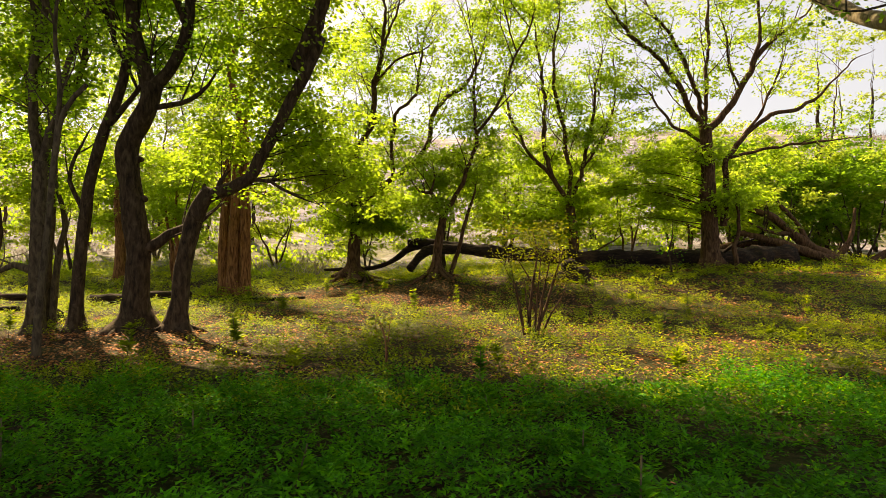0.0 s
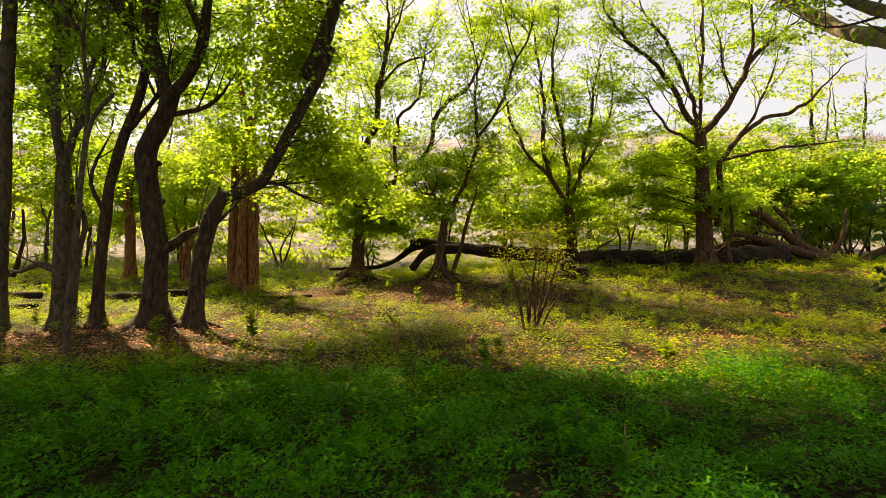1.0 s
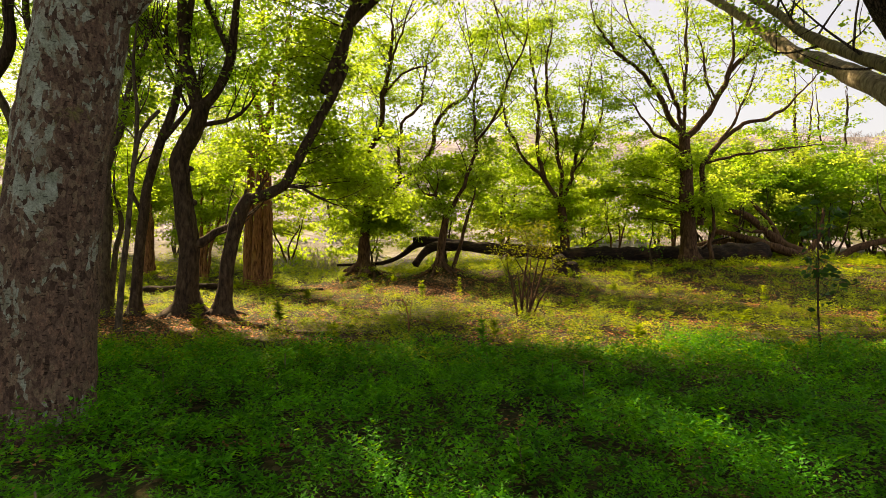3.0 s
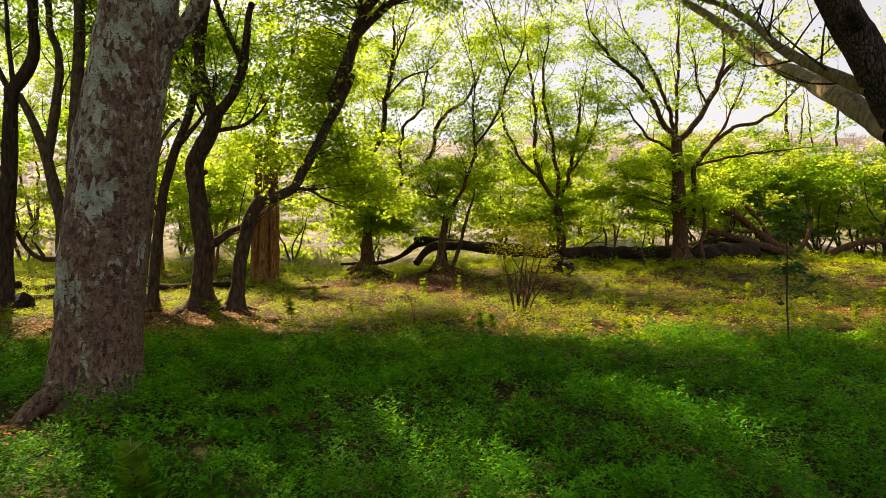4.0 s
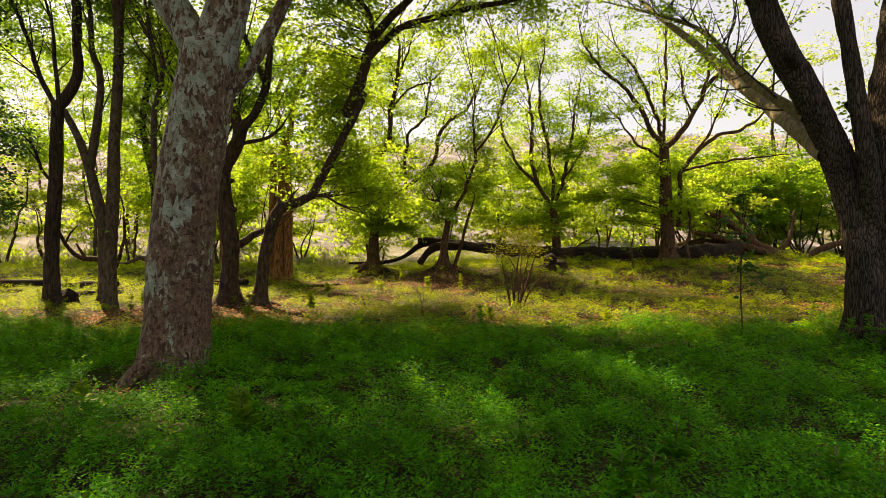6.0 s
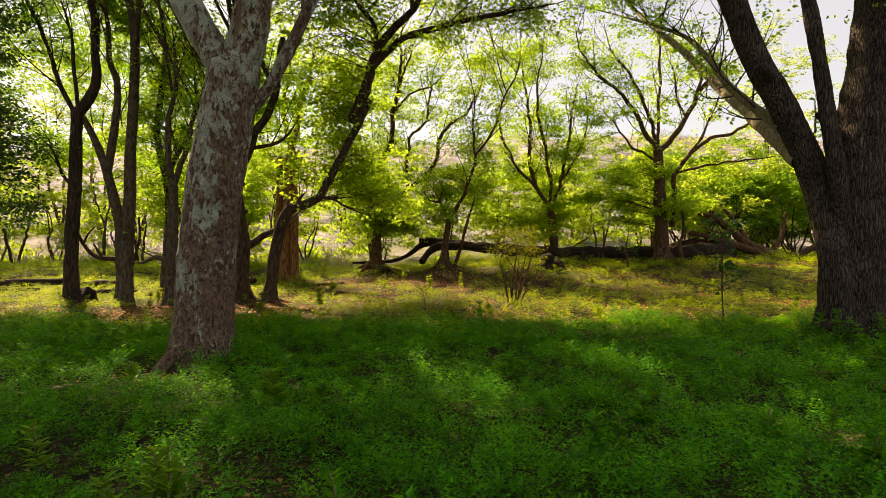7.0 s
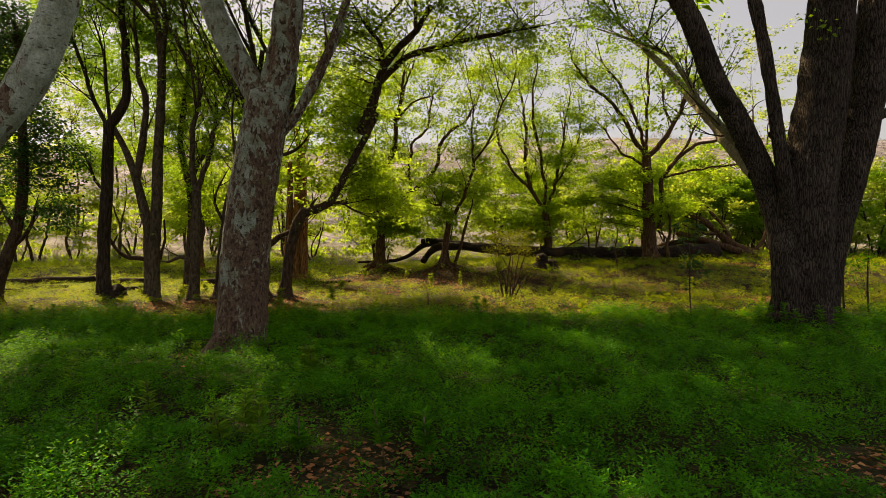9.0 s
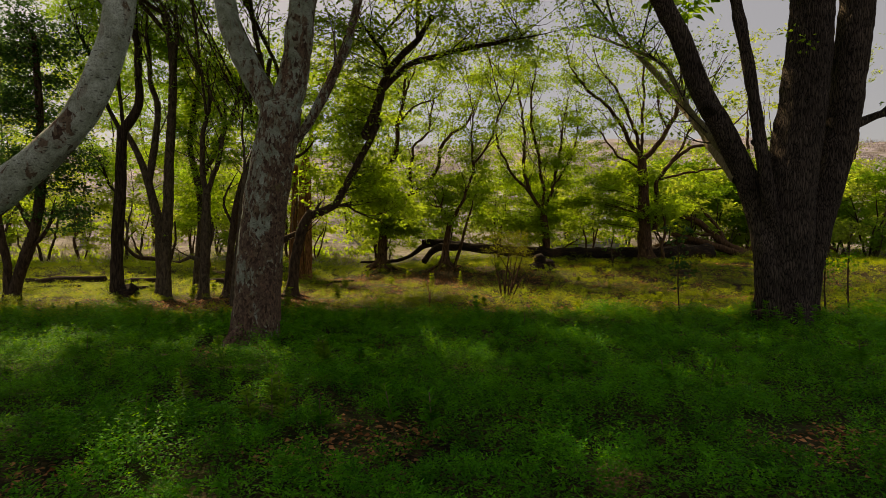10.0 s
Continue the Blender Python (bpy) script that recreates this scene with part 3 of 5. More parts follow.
crooked_tree.bough((-6.80, 12.10, 6.35), (0.83, 1.2, 0.71), 3)
crooked_tree.bough((-4.78, 12.10, 5.52), (0.83, 1.2, 0.83), 4)
crooked_tree.bough((-5.56, 11.50, 6.90), (1.58, 1.6, 0.56), 5)
crooked_tree.shade_canopy((-7.8, 13.6, 12.5), (2.2, 1.4, 0.8), 16, 0.22)
crooked_tree.shade_canopy((-6.5, 7.4, 11.8), (3.4, 2.6, 1.6), 24)
crooked_tree.roots(-5.83, 10.9, 6, 0.75, 0.08)
crooked_tree.finish("crooked forest tree with swollen knots and forked crown")

leaning_tree = Tree(-4.97, 10.75, BARK_DARK, LEAF_BRIGHT, 15, 0.11)
leaning_tree.limb("trunk", [(-4.97, 10.75, -0.07), (-4.90, 10.75, 0.66), (-4.83, 10.75, 1.29), (-4.67, 10.75, 2.03), (-4.48, 10.75, 2.50), (-4.33, 10.75, 2.66)], 0.168, 0.147, flare=1.2)
leaning_tree.limb("limb", [(-4.44, 10.75, 2.54), (-4.20, 10.75, 2.64), (-3.88, 10.75, 2.75), (-3.62, 10.75, 2.89), (-3.43, 10.75, 3.24), (-3.22, 10.75, 3.59), (-2.88, 10.75, 4.24), (-2.48, 10.75, 5.03), (-2.30, 10.75, 5.50)], 0.121, 0.095)
leaning_tree.limb("limb", [(-2.74, 10.75, 4.93), (-2.49, 10.75, 5.46), (-2.29, 10.75, 6.05), (-2.12, 10.75, 6.64), (-1.74, 10.75, 7.29), (-1.12, 10.75, 7.92), (-0.65, 10.75, 8.70)], 0.156, 0.070)
leaning_tree.limb("limb", [(-2.21, 10.75, 6.39), (-1.74, 10.75, 6.83), (-1.20, 10.75, 7.25), (-0.18, 10.75, 7.53), (1.07, 10.75, 7.84), (2.16, 10.75, 8.00), (3.10, 10.75, 8.24)], 0.102, 0.039)
leaning_tree.limb("limb", [(-2.12, 10.75, 6.59), (-2.09, 10.75, 7.45), (-2.52, 10.75, 8.07), (-2.99, 10.75, 8.85)], 0.070, 0.039)
leaning_tree.bough((-0.96, 10.75, 7.45), (0.94, 1.2, 0.47), 4, leaf_count=13)
leaning_tree.bough((0.91, 10.75, 7.84), (1.09, 1.2, 0.54), 3, leaf_count=13)
leaning_tree.bough((2.16, 10.75, 8.08), (0.94, 1.2, 0.57), 3, leaf_count=13)
leaning_tree.bough((-1.74, 10.75, 8.07), (0.94, 1.2, 0.63), 4, leaf_count=13)
leaning_tree.bough((-2.83, 10.75, 6.98), (0.78, 1.2, 0.78), 7)
leaning_tree.bough((-0.03, 10.75, 8.54), (1.41, 1.2, 0.47), 4, leaf_count=13)
leaning_tree.limb("limb", [(-3.62, 10.75, 2.89), (-3.20, 10.75, 2.85), (-2.78, 10.75, 2.61), (-2.25, 10.75, 2.43)], 0.042, 0.016)
leaning_tree.limb("limb", [(-4.20, 10.75, 2.64), (-4.12, 10.75, 2.89), (-3.94, 10.75, 3.08)], 0.058, 0.026)
leaning_tree.limb("stub", [(-4.40, 10.75, 2.61), (-4.45, 10.75, 2.75), (-4.44, 10.75, 2.81)], 0.053, 0.026)
leaning_tree.bough((-3.65, 11.15, 4.56), (0.93, 1.6, 0.76), 6)
leaning_tree.bough((-2.55, 11.65, 4.35), (1.03, 1.6, 0.74), 7)
leaning_tree.bough((-2.08, 11.55, 3.59), (1.02, 1.6, 0.57), 7)
leaning_tree.bough((-3.44, 11.55, 3.53), (0.90, 1.6, 0.62), 5)
leaning_tree.bough((-2.00, 11.75, 2.65), (1.09, 1.5, 0.46), 6)
leaning_tree.bough((-3.35, 11.25, 5.79), (0.88, 1.2, 0.66), 6)
leaning_tree.bough((-2.82, 11.35, 5.05), (0.78, 1.2, 0.67), 5)
leaning_tree.bough((-4.12, 11.55, 5.91), (0.68, 1.2, 0.68), 4)
leaning_tree.bough((-3.16, 11.25, 8.19), (1.23, 1.2, 0.88), 4, leaf_count=12)
leaning_tree.bough((-1.95, 11.35, 8.75), (1.41, 1.2, 0.79), 3, leaf_count=12)
leaning_tree.bough((-0.20, 11.05, 8.47), (1.73, 1.2, 0.69), 3, leaf_count=12)
leaning_tree.bough((1.19, 11.05, 8.30), (1.04, 1.2, 0.69), 3, leaf_count=12)
leaning_tree.bough((2.41, 11.15, 8.34), (0.87, 1.2, 0.70), 3, leaf_count=12)
leaning_tree.bough((-4.47, 11.65, 7.97), (1.07, 1.2, 1.25), 6, leaf_count=14)
leaning_tree.bough((-3.94, 11.65, 6.20), (1.07, 1.2, 0.90), 4)
leaning_tree.bough((-5.80, 11.95, 8.44), (1.09, 1.2, 1.27), 6, leaf_count=14)
leaning_tree.shade_canopy((0.0, 14.0, 12.4), (2.8, 1.6, 0.7), 9, 0.21)
leaning_tree.shade_canopy((-2.6, 12.2, 12.1), (2.8, 1.6, 0.8), 10, 0.21)
leaning_tree.shade_canopy((-6.4, 12.7, 12.0), (2.6, 1.7, 0.8), 19, 0.21)
leaning_tree.shade_canopy((-0.5, 7.4, 11.8), (4.0, 2.6, 1.4), 38)
leaning_tree.roots(-4.97, 10.75, 5, 0.6, 0.06)
leaning_tree.finish("leaning tree with a broad arm bent sideways at the elbow")

red_tree = Tree(-6.3, 17.3, BARK_RED, LEAF_BRIGHT, 16)
red_tree.limb("trunk", [(-6.57, 17.30, 0.09), (-6.59, 17.30, 1.28), (-6.55, 17.30, 2.29), (-6.49, 17.30, 3.48), (-6.47, 17.30, 5.00)], 0.165, 0.11, flare=0.8)
red_tree.limb("trunk", [(-6.28, 17.30, 0.08), (-6.28, 17.30, 1.28), (-6.23, 17.30, 2.46), (-6.16, 17.30, 3.65), (-6.13, 17.30, 4.83), (-5.83, 17.30, 6.02)], 0.20, 0.13, flare=0.8)
red_tree.limb("trunk", [(-5.93, 17.30, 0.13), (-5.93, 17.30, 1.28), (-5.93, 17.30, 2.63), (-5.94, 17.30, 3.82), (-5.96, 17.30, 5.00), (-6.20, 17.30, 6.02)], 0.18, 0.12, flare=0.8)
red_tree.limb("limb", [(-5.83, 17.30, 5.93), (-5.72, 17.30, 7.04), (-5.32, 17.30, 8.05), (-5.15, 17.30, 9.74)], 0.102, 0.051)
red_tree.limb("limb", [(-6.20, 17.30, 5.93), (-6.33, 17.30, 7.04), (-6.08, 17.30, 8.39), (-6.16, 17.30, 9.91)], 0.102, 0.051)
red_tree.limb("limb", [(-6.08, 17.30, 3.99), (-5.57, 17.30, 3.14), (-5.15, 17.30, 3.31), (-4.81, 17.30, 3.14)], 0.051, 0.025)
red_tree.bough((-5.99, 17.30, 7.37), (1.35, 1.2, 1.52), 3)
red_tree.bough((-6.84, 17.30, 5.17), (1.02, 1.2, 1.02), 4)
red_tree.bough((-7.95, 18.30, 6.28), (1.25, 1.2, 1.25), 4)
red_tree.bough((-5.32, 17.30, 8.56), (1.52, 1.2, 1.02), 2)
red_tree.bough((-8.58, 19.30, 3.89), (0.85, 1.2, 0.85), 5)
red_tree.roots(-6.25, 17.3, 8, 0.9, 0.08)
red_tree.finish("cluster of straight reddish stems grown from one foot")

flared_tree = Tree(-3.1, 19.9, BARK_BROWN, LEAF_BRIGHT, 17)
flared_tree.limb("trunk", [(-3.10, 19.90, 0.26), (-3.08, 19.90, 1.03), (-3.06, 19.90, 1.81), (-2.96, 19.90, 2.59), (-2.86, 19.90, 3.37)], 0.234, 0.175, flare=2.4)
flared_tree.limb("limb", [(-2.86, 19.90, 3.33), (-2.96, 19.90, 4.54), (-2.96, 19.90, 4.93), (-2.61, 19.90, 5.61), (-2.42, 19.90, 6.00), (-2.36, 19.90, 7.38), (-2.06, 19.90, 8.42), (-2.01, 19.90, 10.19), (-1.83, 19.90, 11.75)], 0.127, 0.049)
flared_tree.limb("limb", [(-2.88, 19.90, 3.18), (-2.26, 19.90, 3.61), (-1.73, 19.90, 4.05), (-1.03, 19.90, 4.58), (-0.47, 19.90, 5.40), (-0.35, 19.90, 6.25), (0.31, 19.90, 6.98), (0.94, 19.90, 7.56), (1.40, 19.90, 8.59), (1.77, 19.90, 9.62)], 0.107, 0.039)
flared_tree.limb("limb", [(-1.73, 19.90, 4.05), (-1.75, 19.90, 5.09), (-1.60, 19.90, 6.25), (-0.95, 19.90, 6.92), (-0.84, 19.90, 7.85), (-0.53, 19.90, 9.35), (0.08, 19.90, 10.09)], 0.068, 0.029)
flared_tree.limb("limb", [(-2.96, 19.90, 2.88), (-3.58, 19.90, 3.76), (-4.36, 19.90, 4.35), (-4.95, 19.90, 4.54)], 0.068, 0.024)
flared_tree.limb("limb", [(-2.06, 19.90, 8.42), (-1.50, 19.90, 10.19), (-1.05, 19.90, 11.16)], 0.049, 0.019)
flared_tree.limb("limb", [(-2.36, 19.90, 7.27), (-1.64, 19.90, 8.05), (-0.86, 19.90, 8.34), (-0.08, 19.90, 9.02)], 0.049, 0.019)
flared_tree.bough((-3.72, 19.60, 3.73), (1.53, 1.8, 0.86), 10)
flared_tree.bough((-2.35, 19.40, 4.28), (1.42, 1.8, 0.85), 9)
flared_tree.bough((-3.39, 19.90, 5.71), (1.17, 1.2, 0.97), 6)
flared_tree.bough((-1.83, 19.90, 6.29), (1.36, 1.2, 0.97), 5)
flared_tree.bough((-2.35, 19.40, 2.57), (1.42, 1.5, 0.53), 8)
flared_tree.bough((-0.27, 19.90, 7.07), (1.17, 1.2, 1.17), 6)
flared_tree.bough((-1.25, 19.90, 9.02), (1.36, 1.2, 0.97), 6)
flared_tree.bough((-3.87, 19.40, 2.38), (0.76, 1.2, 0.38), 4)
flared_tree.bough((1.28, 19.90, 9.02), (0.97, 1.2, 0.97), 4)
flared_tree.bough((-3.94, 21.90, 7.84), (1.29, 1.2, 0.64), 5)
flared_tree.bough((-1.25, 19.90, 2.50), (0.88, 1.2, 0.49), 8)
flared_tree.bough((-1.88, 20.40, 9.81), (1.80, 1.2, 1.00), 6)
flared_tree.bough((-3.15, 20.90, 8.78), (1.23, 1.2, 1.02), 5)
flared_tree.bough((-0.28, 20.40, 9.21), (1.20, 1.2, 1.20), 4)
flared_tree.roots(-3.1, 19.9, 9, 1.35, 0.1)
flared_tree.finish("broad-crowned tree with a flared foot and layered leaves")

forked_tree = Tree(-0.2, 17.4, BARK_BROWN, LEAF_BRIGHT, 18)
forked_tree.limb("trunk", [(-0.20, 17.40, 0.59), (-0.17, 17.40, 1.45), (-0.07, 17.40, 2.13), (0.03, 17.40, 2.67)], 0.145, 0.119, flare=2.2)
forked_tree.limb("limb", [(0.02, 17.40, 2.60), (-0.27, 17.40, 3.15), (-0.38, 17.40, 3.32), (-0.71, 17.40, 3.39), (-1.02, 17.40, 3.73)], 0.068, 0.034)
forked_tree.limb("limb", [(0.03, 17.40, 2.60), (0.38, 17.40, 3.23), (0.68, 17.40, 4.00), (0.82, 17.40, 4.26), (1.02, 17.40, 5.09), (0.92, 17.40, 6.30), (0.99, 17.40, 7.24), (0.78, 17.40, 8.77)], 0.077, 0.026)
forked_tree.limb("limb", [(1.02, 17.40, 5.09), (1.70, 17.40, 5.99), (1.89, 17.40, 6.66), (2.23, 17.40, 7.49), (2.62, 17.40, 8.21), (2.83, 17.40, 9.45)], 0.051, 0.021)
forked_tree.limb("stem", [(0.19, 17.40, 0.68), (0.38, 17.40, 1.28), (0.55, 17.40, 1.79), (0.75, 17.40, 2.64), (0.99, 17.40, 3.32), (0.82, 17.40, 3.66)], 0.077, 0.034)
forked_tree.limb("limb", [(-0.38, 17.40, 3.32), (-0.24, 17.40, 3.75), (-0.34, 17.40, 4.26)], 0.034, 0.017)
forked_tree.bough((-0.41, 17.40, 4.17), (0.85, 1.2, 0.68), 5)
forked_tree.bough((1.12, 17.40, 5.70), (0.85, 1.2, 1.02), 5)
forked_tree.bough((1.47, 17.40, 7.24), (1.02, 1.2, 1.02), 5)
forked_tree.bough((1.41, 18.90, 3.65), (1.11, 1.2, 1.11), 5)
forked_tree.bough((0.47, 18.40, 3.60), (0.72, 1.2, 0.63), 3)
forked_tree.bough((-0.66, 17.40, 2.72), (0.60, 1.2, 0.43), 3)
forked_tree.bough((2.66, 17.40, 8.09), (0.85, 1.2, 0.85), 4)
forked_tree.bough((0.30, 19.40, 5.23), (1.04, 1.2, 0.76), 5)
forked_tree.bough((0.81, 17.90, 8.62), (1.05, 1.2, 1.05), 5)
forked_tree.bough((1.68, 17.90, 8.80), (1.05, 1.2, 0.88), 4)
# crown above the view, added to keep sun off the right foreground
forked_tree.shade_canopy((-1.2, 17.0, 13.3), (2.6, 1.8, 0.7), 14, 0.21)
forked_tree.roots(-0.2, 17.4, 8, 1.1, 0.07)
forked_tree.finish("slender forked tree with a narrow side stem")

fan_tree = Tree(4.79, 21.0, BARK_BROWN, LEAF_BRIGHT, 19)
fan_tree.limb("trunk", [(4.79, 21.00, 0.76), (4.75, 21.00, 1.83), (4.67, 21.00, 2.65), (4.60, 21.00, 3.47)], 0.226, 0.164, flare=1.0)
fan_tree.limb("limb", [(4.62, 21.00, 3.27), (4.13, 21.00, 3.98), (3.86, 21.00, 4.50), (3.66, 21.00, 5.73), (3.64, 21.00, 7.70), (3.31, 21.00, 9.64), (3.00, 21.00, 11.49)], 0.092, 0.031)
fan_tree.limb("limb", [(4.60, 21.00, 3.43), (4.52, 21.00, 5.12), (4.13, 21.00, 6.96), (3.99, 21.00, 8.20), (4.23, 21.00, 10.07), (4.44, 21.00, 11.69)], 0.082, 0.031)
fan_tree.limb("limb", [(4.13, 21.00, 3.98), (3.25, 21.00, 5.03), (2.55, 21.00, 6.22), (2.26, 21.00, 7.42), (2.49, 21.00, 8.61)], 0.072, 0.026)
fan_tree.limb("limb", [(4.69, 21.00, 3.47), (5.06, 21.00, 4.50), (5.36, 21.00, 5.94), (5.57, 21.00, 7.79), (5.88, 21.00, 9.43)], 0.082, 0.031)
fan_tree.limb("limb", [(5.06, 21.00, 4.50), (5.71, 21.00, 5.53), (6.29, 21.00, 7.17), (6.19, 21.00, 9.02)], 0.051, 0.021)
fan_tree.limb("limb", [(4.81, 21.00, 1.00), (5.47, 21.00, 1.42), (6.19, 21.00, 1.93), (6.70, 21.00, 2.34)], 0.051, 0.021)
fan_tree.bough((2.93, 22.00, 3.77), (1.61, 1.2, 1.29), 9)
fan_tree.bough((4.03, 21.00, 5.53), (1.44, 1.2, 1.23), 6)
fan_tree.bough((5.47, 21.00, 6.55), (1.23, 1.2, 1.44), 6)
fan_tree.bough((3.62, 21.00, 8.20), (1.23, 1.2, 1.23), 7)
fan_tree.bough((5.67, 21.00, 8.81), (1.23, 1.2, 1.23), 7)
fan_tree.bough((2.38, 21.00, 2.44), (1.13, 1.2, 0.72), 8)
fan_tree.bough((5.89, 21.80, 3.75), (1.60, 1.2, 1.28), 6)
fan_tree.bough((3.43, 24.00, 6.91), (1.06, 1.2, 1.17), 6)
fan_tree.bough((4.64, 21.00, 10.25), (1.44, 1.2, 1.03), 7)
fan_tree.bough((3.21, 21.00, 10.25), (1.23, 1.2, 1.03), 5)
fan_tree.bough((5.67, 21.00, 10.25), (1.23, 1.2, 1.03), 5)
fan_tree.bough((6.37, 22.00, 5.71), (1.08, 1.2, 1.29), 8)
fan_tree.bough((4.23, 21.00, 2.44), (1.23, 1.2, 0.82), 7)
# unseen crown, added up the sun's path to shade the ground at right
fan_tree.shade_canopy((2.8, 20.6, 14.3), (2.8, 1.8, 0.6), 9, 0.21)
fan_tree.finish("many-stemmed tree whose branches fan upward")

spreading_tree = Tree(9.05, 19.5, BARK_BROWN, LEAF_BRIGHT, 20)
spreading_tree.limb("trunk", [(9.05, 19.50, 0.67), (9.01, 19.50, 1.81), (8.97, 19.50, 3.15), (8.93, 19.50, 4.48), (8.86, 19.50, 5.72)], 0.305, 0.200, flare=1.1)
spreading_tree.limb("limb", [(8.86, 19.50, 5.63), (8.32, 19.50, 6.43), (7.48, 19.50, 7.82), (6.30, 19.50, 8.83), (5.55, 19.50, 10.02), (5.27, 19.50, 11.16)], 0.105, 0.038)
spreading_tree.limb("limb", [(8.82, 19.50, 5.78), (8.59, 19.50, 6.81), (8.32, 19.50, 7.54), (7.65, 19.50, 8.87), (6.85, 19.50, 9.83), (6.60, 19.50, 11.16)], 0.086, 0.029)
spreading_tree.limb("limb", [(8.84, 19.50, 5.78), (8.86, 19.50, 7.15), (8.89, 19.50, 7.99), (8.95, 19.50, 9.56), (8.89, 19.50, 11.16)], 0.076, 0.029)
spreading_tree.limb("limb", [(8.88, 19.50, 5.59), (9.50, 19.50, 6.16), (10.06, 19.50, 6.98), (10.42, 19.50, 7.82), (11.07, 19.50, 8.64), (12.16, 19.50, 9.46), (12.71, 19.50, 10.21)], 0.124, 0.038)
spreading_tree.limb("limb", [(10.42, 19.50, 7.82), (10.71, 19.50, 8.87), (10.61, 19.50, 10.02), (10.80, 19.50, 11.16)], 0.067, 0.029)
spreading_tree.limb("stem", [(9.47, 19.50, 2.38), (9.54, 19.50, 3.72), (9.54, 19.50, 4.58), (10.15, 19.50, 5.44), (11.07, 19.50, 6.07), (11.76, 19.50, 6.29), (12.35, 19.50, 6.52), (13.09, 19.50, 7.17), (13.91, 19.50, 7.99), (14.62, 19.50, 8.39)], 0.115, 0.029)
spreading_tree.limb("limb", [(9.66, 19.50, 4.67), (10.42, 19.50, 4.90), (11.24, 19.50, 5.05), (13.00, 19.50, 5.25), (14.37, 19.50, 5.44)], 0.057, 0.029)
spreading_tree.limb("limb", [(10.15, 19.50, 5.44), (10.80, 19.50, 6.39), (11.43, 19.50, 7.82), (11.76, 19.50, 8.87)], 0.057, 0.019)
spreading_tree.limb("limb", [(8.84, 19.50, 5.25), (8.55, 19.50, 4.90), (8.40, 19.50, 4.60)], 0.067, 0.038)
spreading_tree.limb("limb", [(8.74, 19.50, 5.21), (8.23, 19.50, 5.51), (7.77, 19.50, 5.70), (6.99, 19.50, 6.77), (6.30, 19.50, 7.54)], 0.057, 0.024)
spreading_tree.limb("limb", [(10.06, 19.50, 6.98), (9.66, 19.50, 7.92), (9.56, 19.50, 8.87), (9.12, 19.50, 10.02)], 0.048, 0.019)
spreading_tree.bough((7.16, 20.00, 3.77), (2.15, 2.0, 1.17), 9)
spreading_tree.bough((6.28, 20.30, 3.01), (1.59, 1.8, 0.99), 8)
spreading_tree.bough((9.53, 20.90, 3.26), (1.74, 1.5, 1.13), 6)
spreading_tree.bough((7.94, 19.50, 4.86), (1.34, 1.2, 0.86), 5)
spreading_tree.bough((6.99, 19.50, 6.20), (1.34, 1.2, 1.15), 5)
spreading_tree.bough((7.94, 19.50, 8.68), (1.72, 1.2, 1.15), 5)
spreading_tree.bough((10.42, 19.50, 9.25), (1.53, 1.2, 0.95), 5)
spreading_tree.bough((6.41, 19.50, 8.87), (1.15, 1.2, 1.15), 4)
spreading_tree.bough((10.85, 20.30, 4.00), (1.39, 1.2, 0.89), 6)
spreading_tree.bough((8.70, 19.50, 7.34), (1.15, 1.2, 0.95), 4)
spreading_tree.bough((12.33, 19.50, 7.73), (1.15, 1.2, 1.34), 3)
spreading_tree.bough((9.66, 19.50, 9.63), (1.72, 1.2, 0.95), 4)
spreading_tree.bough((6.99, 19.50, 9.44), (1.34, 1.2, 0.95), 4)
spreading_tree.bough((11.76, 19.50, 9.44), (1.15, 1.2, 0.95), 3)
spreading_tree.bough((6.91, 21.00, 4.50), (1.23, 1.2, 0.82), 6)
# added out of sight, only to shade the lower right floor
spreading_tree.shade_canopy((5.0, 15.6, 13.6), (3.0, 2.0, 0.8), 14, 0.21)
spreading_tree.roots(9.05, 19.5, 7, 1.0, 0.08)
spreading_tree.finish("wide-spreading tree with an open crown of bare-looking limbs")

plane_tree = Tree(-3.58, 3.05, BARK_PLANE, LEAF_GREEN, 21)
plane_tree.limb("trunk", [(-3.61, 3.05, -0.10), (-3.60, 3.05, 0.26), (-3.56, 3.05, 0.91), (-3.53, 3.05, 1.56), (-3.45, 3.05, 2.29), (-3.35, 3.05, 2.93), (-3.23, 3.05, 3.50), (-3.17, 3.05, 3.90), (-3.15, 3.05, 4.10)], 0.397, 0.340, flare=0.35, ridge=0.010)
plane_tree.limb("limb", [(-3.23, 3.05, 3.82), (-3.44, 3.05, 4.26), (-3.66, 3.05, 4.62), (-3.86, 3.05, 5.03), (-4.08, 3.05, 5.59), (-4.45, 3.55, 6.85), (-4.95, 4.05, 8.50)], 0.211, 0.138)
plane_tree.limb("limb", [(-3.12, 3.05, 3.90), (-3.00, 3.05, 4.34), (-2.91, 3.05, 4.79), (-2.86, 3.05, 5.19), (-2.79, 3.05, 5.83), (-2.77, 3.65, 7.35), (-2.70, 4.05, 8.96)], 0.267, 0.162)
plane_tree.limb("limb", [(-2.98, 3.05, 3.42), (-2.73, 3.05, 3.72), (-2.52, 3.05, 4.08), (-2.25, 3.05, 4.62), (-2.04, 3.05, 5.11), (-1.90, 3.55, 6.09), (-1.69, 4.55, 7.84)], 0.089, 0.057)
